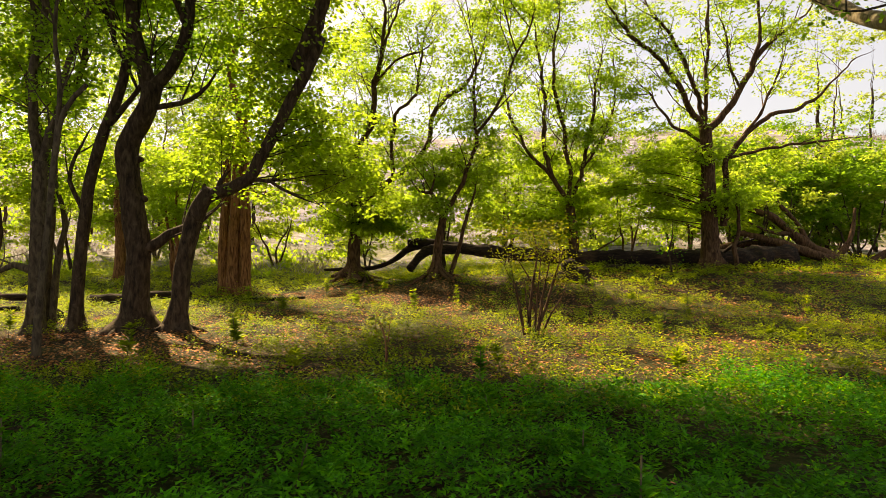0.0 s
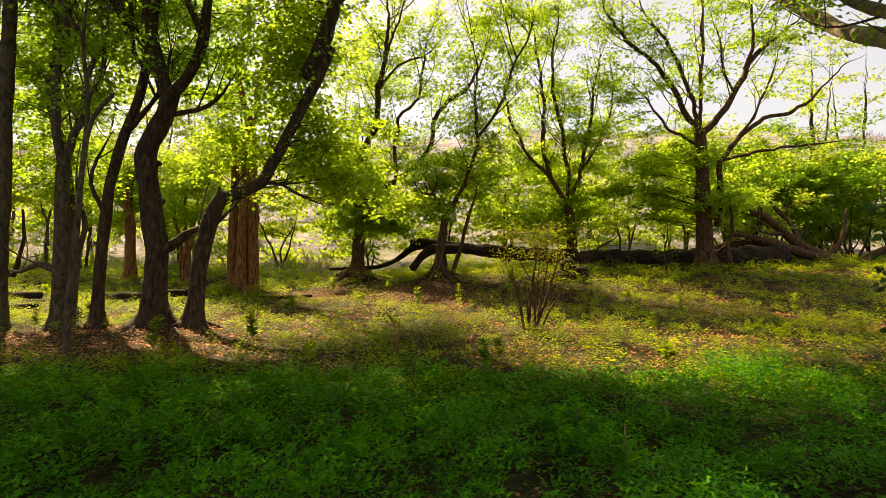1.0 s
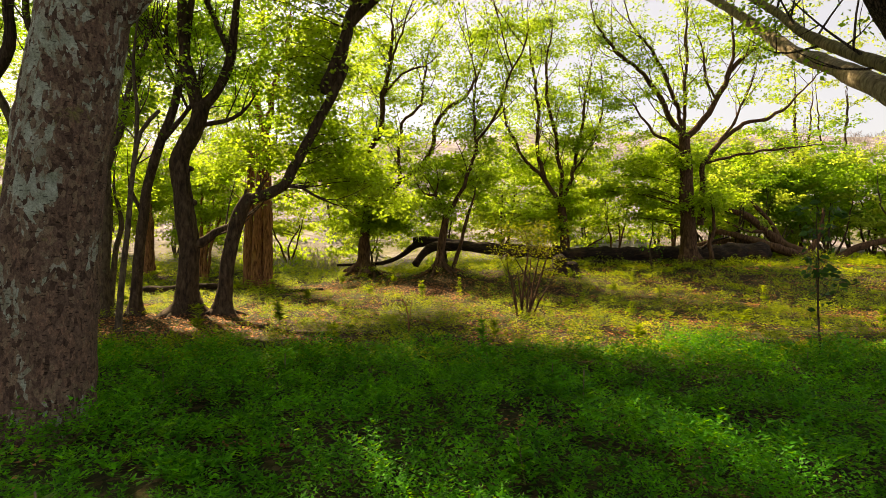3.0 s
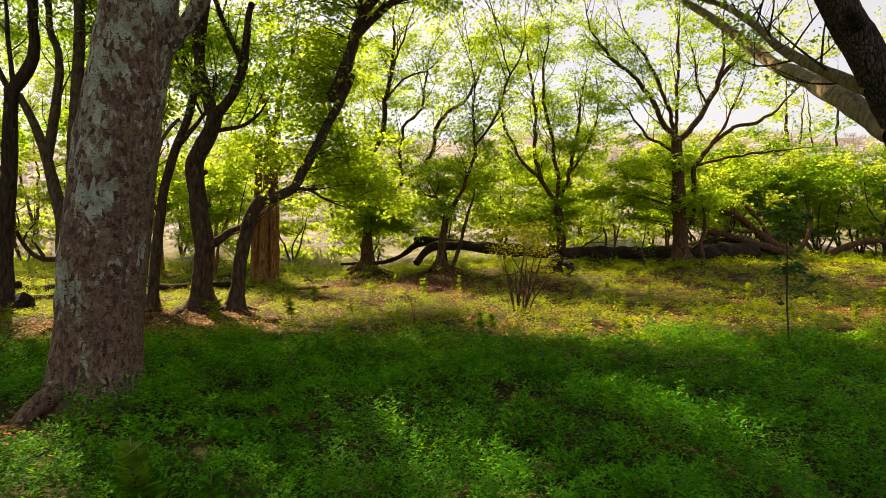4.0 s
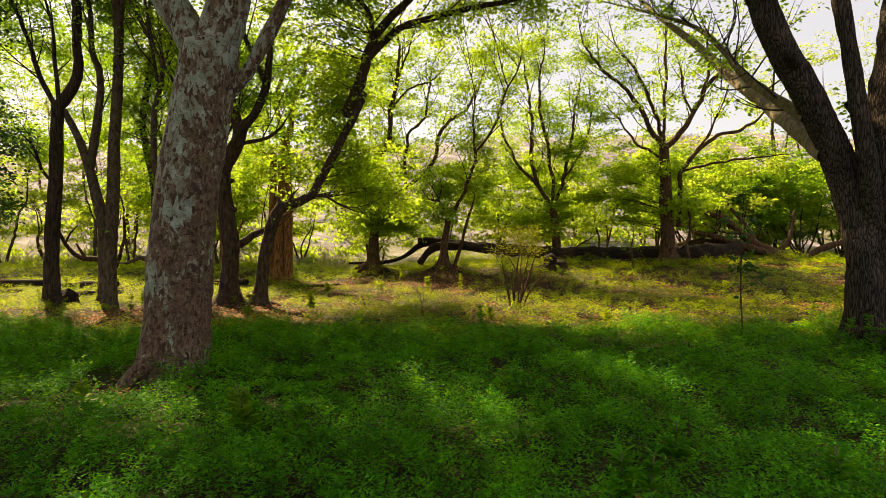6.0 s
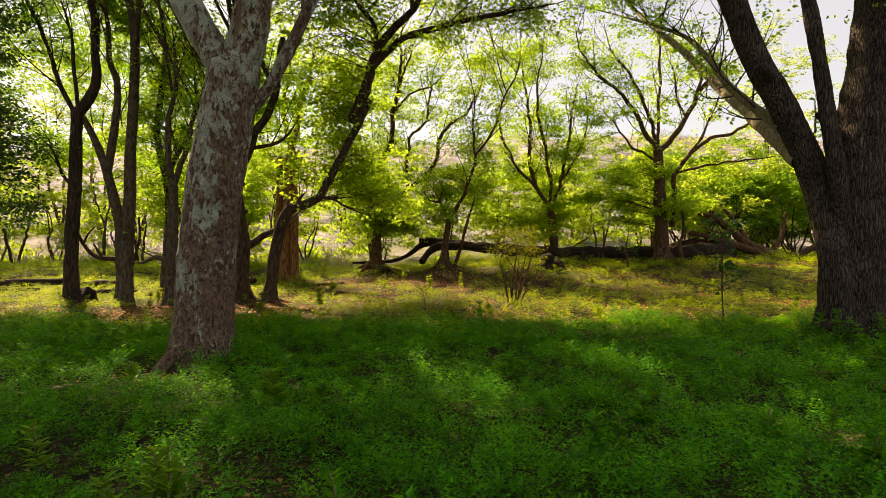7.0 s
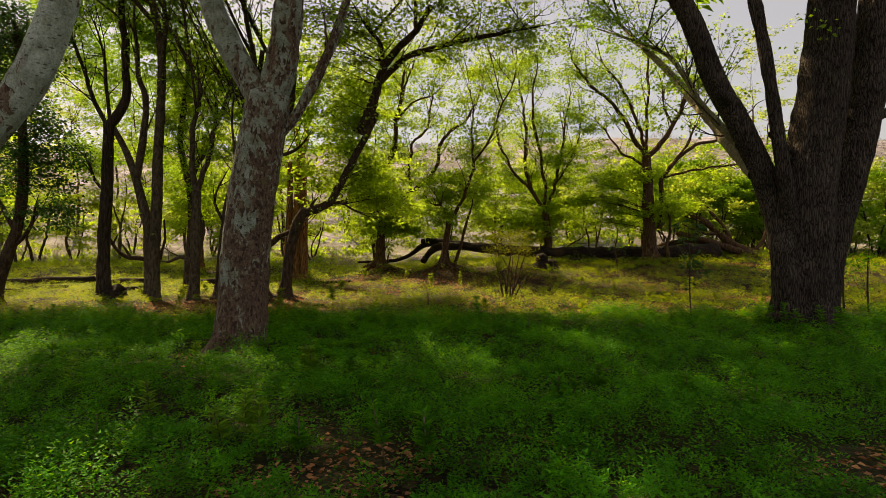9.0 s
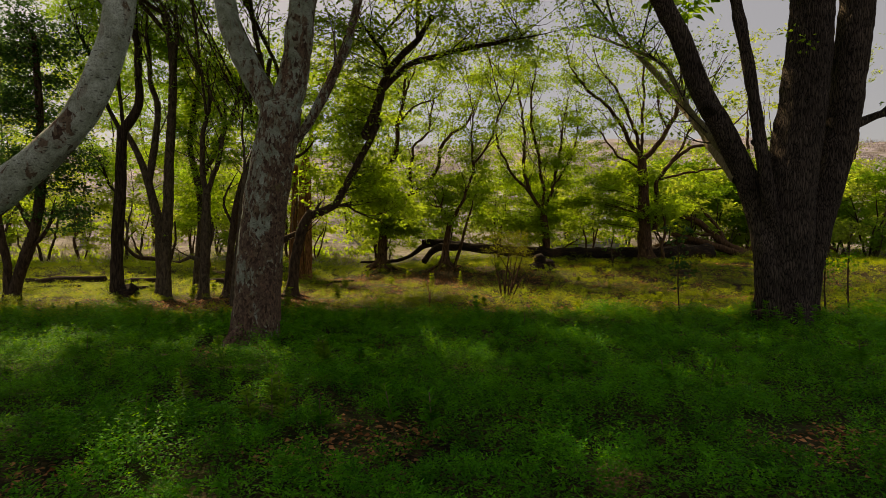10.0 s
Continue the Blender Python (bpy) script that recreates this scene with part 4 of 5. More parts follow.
plane_tree.limb("root", [(-3.65, 2.95, 0.54), (-3.74, 2.77, 0.26), (-3.86, 2.60, 0.11), (-3.96, 2.50, -0.01), (-4.03, 2.45, -0.09)], 0.154, 0.047)
plane_tree.shade_canopy((-3.0, 3.5, 11.5), (5.0, 4.5, 2.0), 48)
plane_tree.finish("mottled plane tree with peeling bark and three rising limbs")

leaning_plane = Tree(-4.77, -2.0, BARK_PLANE_PALE, LEAF_GREEN, 22)
leaning_plane.limb("trunk", [(-5.78, -2.00, 0.01), (-5.34, -2.00, 0.86), (-4.76, -2.00, 1.63), (-4.23, -2.00, 2.09), (-3.90, -2.00, 2.36), (-3.58, -2.00, 2.67), (-3.36, -2.00, 3.03), (-3.22, -2.00, 3.42), (-3.15, -2.00, 3.76), (-3.10, -2.00, 4.19), (-3.02, -2.00, 4.82), (-2.97, -2.00, 5.78)], 0.204, 0.087, flare=0.4)
leaning_plane.shade_canopy((-4.5, -3.5, 9.5), (4.5, 4.0, 1.8), 24)
leaning_plane.finish("leaning plane tree with pale flaking bark")

oak_tree = Tree(6.75, 4.95, BARK_OAK, LEAF_GREEN, 23)
oak_tree.limb("trunk", [(6.70, 4.95, -0.09), (6.72, 4.95, 0.90), (6.76, 4.95, 1.83), (6.85, 4.95, 2.88), (7.06, 4.95, 4.40), (7.25, 4.95, 6.04), (7.30, 4.95, 7.43), (7.41, 4.95, 9.76)], 0.545, 0.330, flare=0.3, ridge=0.012)
oak_tree.limb("trunk", [(7.23, 5.20, -0.01), (7.31, 5.25, 0.88), (7.56, 5.25, 2.08), (7.86, 5.25, 3.16), (8.12, 5.25, 4.35), (8.30, 5.25, 5.67), (8.44, 5.25, 6.87), (8.58, 5.25, 8.66)], 0.310, 0.330, flare=0.25, ridge=0.012)
oak_tree.limb("limb", [(6.30, 4.75, 0.22), (6.25, 4.75, 1.25), (6.21, 4.95, 2.18), (5.94, 4.95, 3.00), (5.50, 4.95, 3.93), (4.97, 4.95, 4.87), (4.56, 4.95, 5.91), (4.26, 4.95, 6.50), (3.91, 4.95, 7.19), (3.33, 4.95, 8.47)], 0.255, 0.175, flare=0.3, ridge=0.010)
oak_tree.limb("limb", [(6.66, 5.05, 0.65), (6.45, 4.85, 1.60), (6.16, 4.55, 2.62), (5.98, 4.55, 3.75), (5.88, 4.65, 4.79), (5.75, 4.75, 5.85), (5.69, 4.95, 6.73), (5.55, 4.95, 7.89)], 0.152, 0.099)
# these two far limbs get lighter skins that stand for sun on them
oak_tree.limb("limb", [(5.80, 4.95, 3.05), (5.90, 6.20, 3.85), (6.30, 7.80, 4.65), (6.60, 9.30, 5.40), (6.62, 11.50, 7.05), (6.50, 13.50, 8.50), (6.30, 15.20, 9.90)], 0.165, 0.060, skin=BARK_SUNLIT)
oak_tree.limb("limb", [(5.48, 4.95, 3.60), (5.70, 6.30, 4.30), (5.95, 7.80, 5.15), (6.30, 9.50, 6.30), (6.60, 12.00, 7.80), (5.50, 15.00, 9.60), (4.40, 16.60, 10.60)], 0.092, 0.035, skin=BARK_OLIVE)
oak_tree.limb("limb", [(7.95, 5.25, 4.05), (8.55, 5.30, 4.28), (9.20, 5.35, 4.52), (10.4, 5.50, 4.60), (11.8, 5.70, 5.30)], 0.105, 0.045)
oak_tree.limb("limb", [(5.92, 4.65, 3.76), (6.44, 4.95, 3.47), (6.92, 5.15, 3.26)], 0.082, 0.058)
oak_tree.limb("knot", [(5.11, 4.70, 4.40), (4.88, 4.50, 4.46), (4.80, 4.45, 4.44)], 0.128, 0.070)
oak_tree.bough((6.0, 12.6, 8.6), (1.36, 1.4, 0.77), 4, leaf_count=12)
oak_tree.bough((6.7, 9.6, 6.4), (0.9, 1.2, 0.6), 2, leaf_count=10)
oak_tree.bough((4.30, 11.45, 9.13), (1.08, 1.2, 0.72), 4)
oak_tree.bough((7.19, 4.25, 5.51), (0.44, 0.2, 0.20), 1, twigs=6, leaf_count=8)
oak_tree.bough((8.72, 5.95, 7.67), (1.14, 1.2, 0.51), 2)
# unseen reach of leaves, added to shade the herbs before the clearing
oak_tree.shade_canopy((1.8, 11.0, 12.8), (2.8, 2.0, 0.9), 18, 0.22)
oak_tree.shade_canopy((7.0, 4.5, 12.0), (6.0, 5.0, 2.2), 44)
oak_tree.finish("massive furrowed oak with several trunks from one base")

dark_stem_tree = Tree(-10.29, 10.75, BARK_BLACK, LEAF_GREEN, 24, 0.095)
dark_stem_tree.limb("trunk", [(-10.29, 10.75, -0.06), (-10.29, 10.75, 0.91), (-10.25, 10.75, 2.15), (-10.17, 10.75, 3.40), (-10.15, 10.75, 4.33), (-10.11, 10.75, 5.19)], 0.195, 0.149, flare=0.6)
dark_stem_tree.limb("limb", [(-10.14, 10.75, 5.11), (-10.48, 10.75, 5.81), (-10.64, 10.75, 6.20), (-10.99, 10.75, 7.21), (-11.49, 10.75, 8.37), (-11.83, 10.75, 9.45)], 0.063, 0.031)
dark_stem_tree.limb("limb", [(-10.10, 10.75, 5.17), (-9.80, 10.75, 5.58), (-9.58, 10.75, 6.20), (-9.62, 10.75, 7.44), (-9.73, 10.75, 8.37), (-9.66, 10.75, 9.77)], 0.141, 0.070)
dark_stem_tree.limb("limb", [(-10.08, 10.75, 5.34), (-10.20, 10.75, 6.51), (-10.29, 10.75, 7.44), (-10.75, 10.75, 8.68)], 0.055, 0.023)
dark_stem_tree.limb("limb", [(-10.25, 10.75, 3.24), (-10.54, 10.75, 3.56), (-10.77, 10.75, 4.18), (-11.23, 10.75, 4.64)], 0.047, 0.023)
dark_stem_tree.bough((-11.41, 11.75, 7.31), (1.33, 1.2, 1.16), 5)
dark_stem_tree.bough((-10.53, 11.95, 8.21), (1.01, 1.2, 1.01), 4)
dark_stem_tree.bough((-11.91, 11.75, 4.50), (1.00, 1.2, 1.00), 6)
dark_stem_tree.bough((-12.23, 11.75, 7.80), (1.16, 1.2, 1.00), 6)
dark_stem_tree.bough((-10.75, 10.75, 8.99), (1.41, 1.2, 0.78), 5)
dark_stem_tree.bough((-12.50, 12.15, 9.13), (1.53, 1.2, 1.02), 6)
dark_stem_tree.bough((-10.98, 12.15, 9.30), (1.19, 1.2, 0.85), 5)
dark_stem_tree.bough((-13.02, 12.15, 6.43), (1.02, 1.2, 1.02), 4)
dark_stem_tree.finish("dark-stemmed tree with a raised fork")

twin_tree = Tree(-8.95, 10.85, BARK_GREY, LEAF_GREEN, 25, 0.095)
twin_tree.limb("trunk", [(-8.91, 10.85, -0.01), (-8.97, 10.85, 1.06), (-9.03, 10.85, 2.16), (-9.20, 10.85, 2.94), (-9.46, 10.85, 3.88), (-9.74, 10.85, 4.58), (-10.02, 10.85, 5.10)], 0.205, 0.079, flare=0.7)
twin_tree.limb("trunk", [(-8.85, 10.85, 0.01), (-8.85, 10.85, 1.37), (-8.76, 10.85, 2.94), (-8.73, 10.85, 4.19), (-8.64, 10.85, 5.76), (-8.61, 10.85, 7.17), (-8.70, 10.85, 7.95), (-8.91, 10.85, 8.88)], 0.189, 0.094, flare=0.6)
twin_tree.limb("limb", [(-9.37, 10.85, 3.57), (-9.18, 10.85, 4.66), (-9.10, 10.85, 5.84), (-9.29, 10.85, 6.85), (-9.41, 10.85, 8.41), (-9.33, 10.85, 9.35)], 0.110, 0.047)
twin_tree.limb("limb", [(-8.64, 10.85, 7.01), (-8.51, 10.85, 7.95), (-8.51, 10.85, 9.35)], 0.094, 0.055)
twin_tree.bough((-9.92, 12.35, 7.34), (1.03, 1.2, 1.03), 3)
twin_tree.bough((-8.75, 12.05, 7.92), (0.85, 1.2, 1.01), 5)
twin_tree.bough((-8.90, 12.35, 5.98), (0.69, 1.2, 1.20), 5)
twin_tree.bough((-9.81, 11.85, 8.84), (1.17, 1.2, 0.84), 5)
twin_tree.bough((-9.68, 12.35, 4.09), (0.69, 1.2, 0.69), 2)
twin_tree.bough((-9.52, 12.25, 8.67), (1.37, 1.2, 1.03), 6)
twin_tree.bough((-8.67, 12.25, 9.18), (1.20, 1.2, 0.86), 4)
twin_tree.shade_canopy((-14.8, 7.2, 11.8), (3.0, 3.0, 1.8), 16)
twin_tree.finish("twin-stemmed grey tree forked at its foot")

middle_tree = Tree(-8.35, 12.0, BARK_GREY, LEAF_BRIGHT, 26, 0.095)
middle_tree.limb("trunk", [(-8.37, 12.00, -0.06), (-8.28, 12.00, 1.35), (-8.21, 12.00, 2.53), (-8.30, 12.00, 3.54), (-8.54, 12.00, 4.55), (-8.57, 12.00, 5.22), (-8.34, 12.00, 6.89), (-8.39, 12.00, 8.40)], 0.169, 0.051, flare=0.6)
middle_tree.limb("limb", [(-8.29, 12.00, 3.46), (-8.03, 12.00, 4.21), (-7.70, 12.00, 4.88), (-7.46, 12.00, 5.72), (-7.52, 12.00, 7.23)], 0.084, 0.034)
middle_tree.limb("stem", [(-8.15, 12.00, -0.02), (-8.01, 12.00, 1.35), (-7.87, 12.00, 2.28), (-8.04, 12.00, 2.95), (-7.90, 12.00, 3.88)], 0.076, 0.034)
middle_tree.bough((-8.23, 12.00, 6.39), (1.01, 1.2, 1.35), 9)
middle_tree.bough((-7.64, 12.00, 5.55), (0.84, 1.2, 1.01), 6)
middle_tree.bough((-8.57, 12.00, 4.21), (0.67, 1.2, 0.84), 6)
middle_tree.bough((-8.05, 12.00, 8.07), (1.01, 1.2, 1.01), 6)
middle_tree.bough((-8.41, 12.00, 2.53), (0.67, 1.2, 0.67), 4)
middle_tree.finish("young grey tree with thin crossing stems")

edge_tree = Tree(-12.62, 9.6, BARK_DARK, LEAF_DARK, 27, 0.095)
edge_tree.limb("trunk", [(-12.62, 9.60, -0.28), (-12.49, 9.60, 0.61), (-12.20, 9.60, 1.49), (-11.97, 9.60, 2.14), (-11.81, 9.60, 3.35), (-11.83, 9.60, 5.44), (-11.98, 9.60, 7.69)], 0.178, 0.073, flare=0.7)
edge_tree.limb("limb", [(-12.20, 9.60, 1.49), (-11.68, 9.60, 2.03), (-11.36, 9.60, 3.03)], 0.065, 0.032)
edge_tree.limb("stem", [(-12.75, 9.60, -0.23), (-12.75, 9.60, 1.09), (-13.00, 9.60, 2.22), (-13.12, 9.60, 3.83)], 0.130, 0.081, flare=0.5)
edge_tree.limb("limb", [(-12.01, 9.60, 2.03), (-12.48, 9.60, 2.87), (-12.80, 9.60, 3.83)], 0.073, 0.032)
edge_tree.bough((-12.31, 9.60, 6.25), (1.13, 1.3, 1.30), 16)
edge_tree.bough((-12.16, 9.60, 3.99), (1.30, 1.2, 0.97), 10)
edge_tree.bough((-11.36, 9.60, 3.35), (0.81, 1.2, 0.97), 7)
edge_tree.bough((-13.59, 9.60, 5.44), (1.46, 1.2, 1.62), 12)
edge_tree.bough((-12.62, 9.60, 8.17), (1.30, 1.2, 0.81), 9)
edge_tree.finish("bushy dark-leaved tree with a slanting stem")

bush = Tree(1.54, 10.1, BARK_BROWN, LEAF_OLIVE, 41, 0.045)
bush.limb("stem", [(1.44, 10.10, -0.00), (1.36, 10.10, 0.42), (1.28, 10.10, 0.82), (1.21, 10.10, 1.21)], 0.030, 0.010)
bush.limb("stem", [(1.50, 10.10, -0.01), (1.52, 10.10, 0.52), (1.59, 10.10, 1.02), (1.64, 10.10, 1.51), (1.54, 10.10, 2.00)], 0.035, 0.010)
bush.limb("stem", [(1.59, 10.10, -0.01), (1.76, 10.10, 0.47), (1.92, 10.10, 0.97), (2.02, 10.10, 1.31), (2.13, 10.10, 1.61)], 0.035, 0.010)
bush.limb("stem", [(1.64, 10.10, 0.01), (1.69, 10.10, 0.33), (1.72, 10.10, 0.72), (1.44, 10.10, 1.21), (1.20, 10.10, 1.61)], 0.025, 0.010)
bush.limb("stem", [(1.54, 10.10, -0.01), (1.62, 10.10, 0.33), (1.58, 10.10, 0.62), (1.39, 10.10, 1.02)], 0.025, 0.010)
for dx, dy, lean, tall in ((-0.10, 0.10, -0.22, 1.3), (0.05, -0.08, 0.10, 1.5), (0.12, 0.12, 0.30, 1.7), (-0.04, -0.12, -0.10, 1.1), (0.18, 0.0, 0.45, 1.0)):
    bush.limb("stem", [(1.54 + dx, 10.1 + dy, 0.0), (1.54 + dx + 0.3 * lean, 10.1 + 1.4 * dy, 0.4 * tall), (1.54 + dx + 0.8 * lean, 10.1 + 1.8 * dy, 0.75 * tall), (1.54 + dx + lean, 10.1 + 2 * dy, tall)], 0.024, 0.008)
bush.bough((1.44, 10.10, 1.71), (0.44, 0.5, 0.40), 8, twigs=9, leaf_count=13, thick=0.008)
bush.bough((1.99, 10.10, 1.51), (0.30, 0.5, 0.40), 6, twigs=9, leaf_count=13, thick=0.008)
bush.bough((1.59, 10.10, 0.13), (0.25, 0.2, 0.15), 3, twigs=5, leaf_count=6, thick=0.006)
bush.finish("brown many-stemmed shrub with thin yellowish leaves", "shrub", "shrub")

sapling = Tree(4.88, 5.75, BARK_DARK, LEAF_DARK, 42, 0.12)
sapling.limb("stem", [(4.88, 5.75, -0.06), (4.86, 5.75, 0.40), (4.84, 5.75, 0.83), (4.85, 5.75, 1.36), (4.82, 5.75, 1.85), (4.84, 5.75, 2.20)], 0.019, 0.007)
for z, wide, tall, count in ((1.16, 0.18, 0.08, 2), (1.40, 0.13, 0.08, 2), (2.05, 0.16, 0.10, 2)):
    sapling.bough((4.84, 5.67, z), (wide, wide * 0.8, tall), count, twigs=3, leaf_count=4, thick=0.005)
sapling.finish("slender sapling with broad dark green leaves", "sapling", "sapling")

thin_sapling = Tree(-0.64, 6.7, BARK_RED, LEAF_OLIVE, 43, 0.05)
thin_sapling.limb("stem", [(-0.64, 6.70, -0.05), (-0.66, 6.70, 0.29), (-0.67, 6.70, 0.56), (-0.73, 6.70, 0.75), (-0.80, 6.70, 0.90)], 0.013, 0.005)
thin_sapling.limb("stem", [(-0.67, 6.70, 0.54), (-0.62, 6.70, 0.72), (-0.55, 6.70, 0.82)], 0.007, 0.003)
thin_sapling.bough((-0.68, 6.70, 0.75), (0.12, 0.15, 0.13), 2, twigs=3, leaf_count=4, thick=0.004)
thin_sapling.finish("bare thin sapling rising from the herbs", "sapling", "sapling")

sprig0 = Tree(8.5, 6.3, BARK_DARK, LEAF_HERB, 44, 0.07)
sprig0.limb("stem", [(8.50, 6.30, -0.22), (8.46, 6.30, 0.76), (8.52, 6.30, 1.72)], 0.026, 0.013)
sprig0.bough((8.50, 6.30, 1.33), (0.29, 0.25, 0.45), 4, twigs=5, leaf_count=6, thick=0.005)
sprig0.finish("young upright sapling with small green leaves", "sapling", "sapling")

sprig1 = Tree(9.11, 6.4, BARK_DARK, LEAF_HERB, 45, 0.07)
sprig1.limb("stem", [(9.11, 6.40, -0.21), (9.07, 6.40, 0.87), (9.13, 6.40, 1.92)], 0.026, 0.013)
sprig1.bough((9.10, 6.40, 1.52), (0.29, 0.25, 0.46), 4, twigs=5, leaf_count=6, thick=0.005)
sprig1.finish("young upright sapling with small green leaves", "sapling", "sapling")

sprig2 = Tree(6.95, 17.5, BARK_DARK, LEAF_HERB, 46, 0.07)
sprig2.limb("stem", [(6.95, 17.50, 0.90), (6.90, 17.50, 1.66), (6.99, 17.50, 2.39)], 0.043, 0.017)
sprig2.bough((6.95, 17.50, 1.87), (0.38, 0.25, 0.60), 4, twigs=5, leaf_count=6, thick=0.005)
sprig2.finish("young upright sapling with small green leaves", "sapling", "sapling")

side_stem = Tree(9.69, 19.0, BARK_BROWN, LEAF_BRIGHT, 51)
side_stem.limb("stem", [(9.69, 19.00, 0.99), (9.65, 19.00, 1.80), (9.71, 19.00, 2.55), (9.60, 19.00, 3.48)], 0.084, 0.046)
side_stem.bough((9.69, 19.00, 3.29), (0.74, 1.2, 0.74), 5)
side_stem.finish("slim young tree beside a spreading one")

red_shrub = Tree(-9.23, 20.0, BARK_RED, LEAF_BRIGHT, 52)
red_shrub.limb("stem", [(-9.31, 20.00, 0.87), (-9.39, 20.00, 1.75), (-9.56, 20.00, 2.60), (-9.64, 20.00, 3.44)], 0.095, 0.032)
red_shrub.limb("stem", [(-9.23, 20.00, 0.87), (-9.23, 20.00, 1.96), (-9.31, 20.00, 3.23), (-9.22, 20.00, 4.49)], 0.095, 0.032)
red_shrub.limb("stem", [(-9.12, 20.00, 0.87), (-9.02, 20.00, 1.96), (-8.85, 20.00, 2.81), (-8.91, 20.00, 3.86)], 0.084, 0.032)
red_shrub.limb("stem", [(-9.06, 20.00, 0.87), (-8.81, 20.00, 1.75), (-8.51, 20.00, 2.60), (-8.28, 20.00, 3.44)], 0.063, 0.032)
red_shrub.bough((-9.22, 20.00, 4.07), (1.27, 1.2, 1.05), 12)
red_shrub.bough((-9.44, 20.00, 2.60), (1.05, 1.2, 0.74), 6)
red_shrub.bough((-8.28, 20.00, 3.86), (0.84, 1.2, 0.84), 6)
red_shrub.finish("cluster of reddish stems with yellow-green leaves")

far_stem = Tree(-11.74, 21.0, BARK_RED, LEAF_BRIGHT, 53)
far_stem.limb("trunk", [(-11.74, 21.00, 1.17), (-11.71, 21.00, 2.20), (-11.80, 21.00, 3.30), (-11.67, 21.00, 4.63)], 0.221, 0.132, flare=0.5)
far_stem.bough((-11.84, 21.00, 4.63), (1.32, 1.2, 1.10), 12)
far_stem.bough((-12.29, 21.00, 3.08), (1.10, 1.2, 0.77), 7)
far_stem.finish("reddish far tree behind the grove")

twig_mat = Tree(-9.78, 11.6, BARK_DARK, LEAF_GREEN, 54)
twig_mat.limb("branch", [(-9.29, 11.60, 1.17), (-9.68, 11.60, 1.25), (-9.99, 11.60, 1.26), (-10.26, 11.60, 1.40), (-10.48, 11.60, 1.66), (-10.66, 11.60, 2.00)], 0.082, 0.041)
twig_mat.limb("branch", [(-9.93, 11.60, 1.26), (-10.06, 11.60, 1.46), (-10.19, 11.60, 1.66)], 0.049, 0.025)
twig_mat.limb("branch", [(-10.48, 11.60, 1.66), (-10.35, 11.60, 1.94), (-10.15, 11.60, 2.15)], 0.033, 0.016)
twig_mat.limb("branch", [(-9.29, 11.60, 1.17), (-9.11, 11.60, 1.03), (-8.96, 11.60, 1.53), (-8.88, 11.60, 1.85), (-8.91, 11.60, 2.43)], 0.058, 0.025)
twig_mat.finish("curved dead bough resting against the grey stems", "branch", "dead_branch")


def young_tree(x, y, height, wide, seed, leaves, label, boughs=14, low=0.25, stems=3):
    """A young tree grown from chance: a few rising stems and an airy crown."""
    rng = random.Random(seed)
    z = ground_z(x, y)
    t = Tree(x, y, rng.choice((BARK_BROWN, BARK_DARK, BARK_GREY)), leaves, seed, 0.14)
    for k in range(stems):
        a = rng.uniform(0, 2 * math.pi)
        lean = wide * rng.uniform(0.2, 0.7)
        pts = [(x + 0.08 * math.cos(a), y + 0.08 * math.sin(a), z - 0.05)]
        for f in (0.3, 0.6, 1.0):
            pts.append((x + lean * f * math.cos(a) + rng.gauss(0, 0.12), y + lean * f * math.sin(a) + rng.gauss(0, 0.12), z + height * 0.72 * f))
        t.limb("stem", pts, 0.04 + 0.004 * height, 0.012)
    t.bough((x, y, z + height * (0.5 + 0.5 * low)), (wide, wide * 0.7, height * (0.42 - 0.42 * low)), boughs, twigs=10, leaf_count=13)
    return t.finish(label)


# ---- young growth before the hillside ----
rng = random.Random(77)
for k in range(21):
    x = -25 + 2.5 * k + rng.uniform(-1, 1)
    young_tree(x, 24.0 + rng.uniform(-1.5, 4.0), rng.uniform(3.6, 6.5), rng.uniform(1.6, 2.4), 100 + k, LEAF_FAR, "young yellow-green tree at the foot of the hill", 12, 0.1)
for k, (x, y, h, w) in enumerate(((12.0, 24.5, 4.5, 2.0), (14.6, 25.0, 5.0, 2.4), (17.4, 24.2, 5.0, 2.4), (20.3, 25.5, 5.6, 2.6), (23.5, 25.0, 6.0, 2.6), (18.8, 27.5, 7.0, 2.8), (14.0, 28.0, 6.0, 2.6))):
    young_tree(x, y, h, w, 130 + k, LEAF_GREEN, "dense green bush over fallen timber", 26, 0.32, 4)
for k, (x, y, h, w) in enumerate(((-16.5, 14.0, 7.0, 2.2), (-20.5, 19.0, 8.0, 2.6))):
    young_tree(x, y, h, w, 150 + k, LEAF_BRIGHT, "leafy tree at the edge of the grove", 12, 0.25, 3)
for k, (x, y, h, w) in enumerate(((-21.0, 16.0, 10.5, 3.0), (-18.0, 25.5, 8.5, 2.6), (-15.0, 23.5, 7.5, 2.4), (-21.5, 24.0, 9.0, 2.8), (-9.0, 26.0, 8.0, 2.4), (-25.0, 22.0, 12.0, 3.2), (-12.0, 27.0, 9.0, 2.6))):
    young_tree(x, y, h, w, 170 + k, LEAF_FAR, "tall leafy tree behind the grove", 14, 0.4, 2)


for k, (x, y, h, w) in enumerate(((13.2, 25.6, 2.2, 1.4), (15.6, 25.2, 2.4, 1.5), (18.0, 25.0, 2.6, 1.6), (20.6, 24.6, 2.6, 1.6), (23.2, 24.2, 2.6, 1.6))):
    young_tree(x, y, h, w, 190 + k, LEAF_GREEN, "low green thicket beneath the bushes", 6, 0.0, 4)

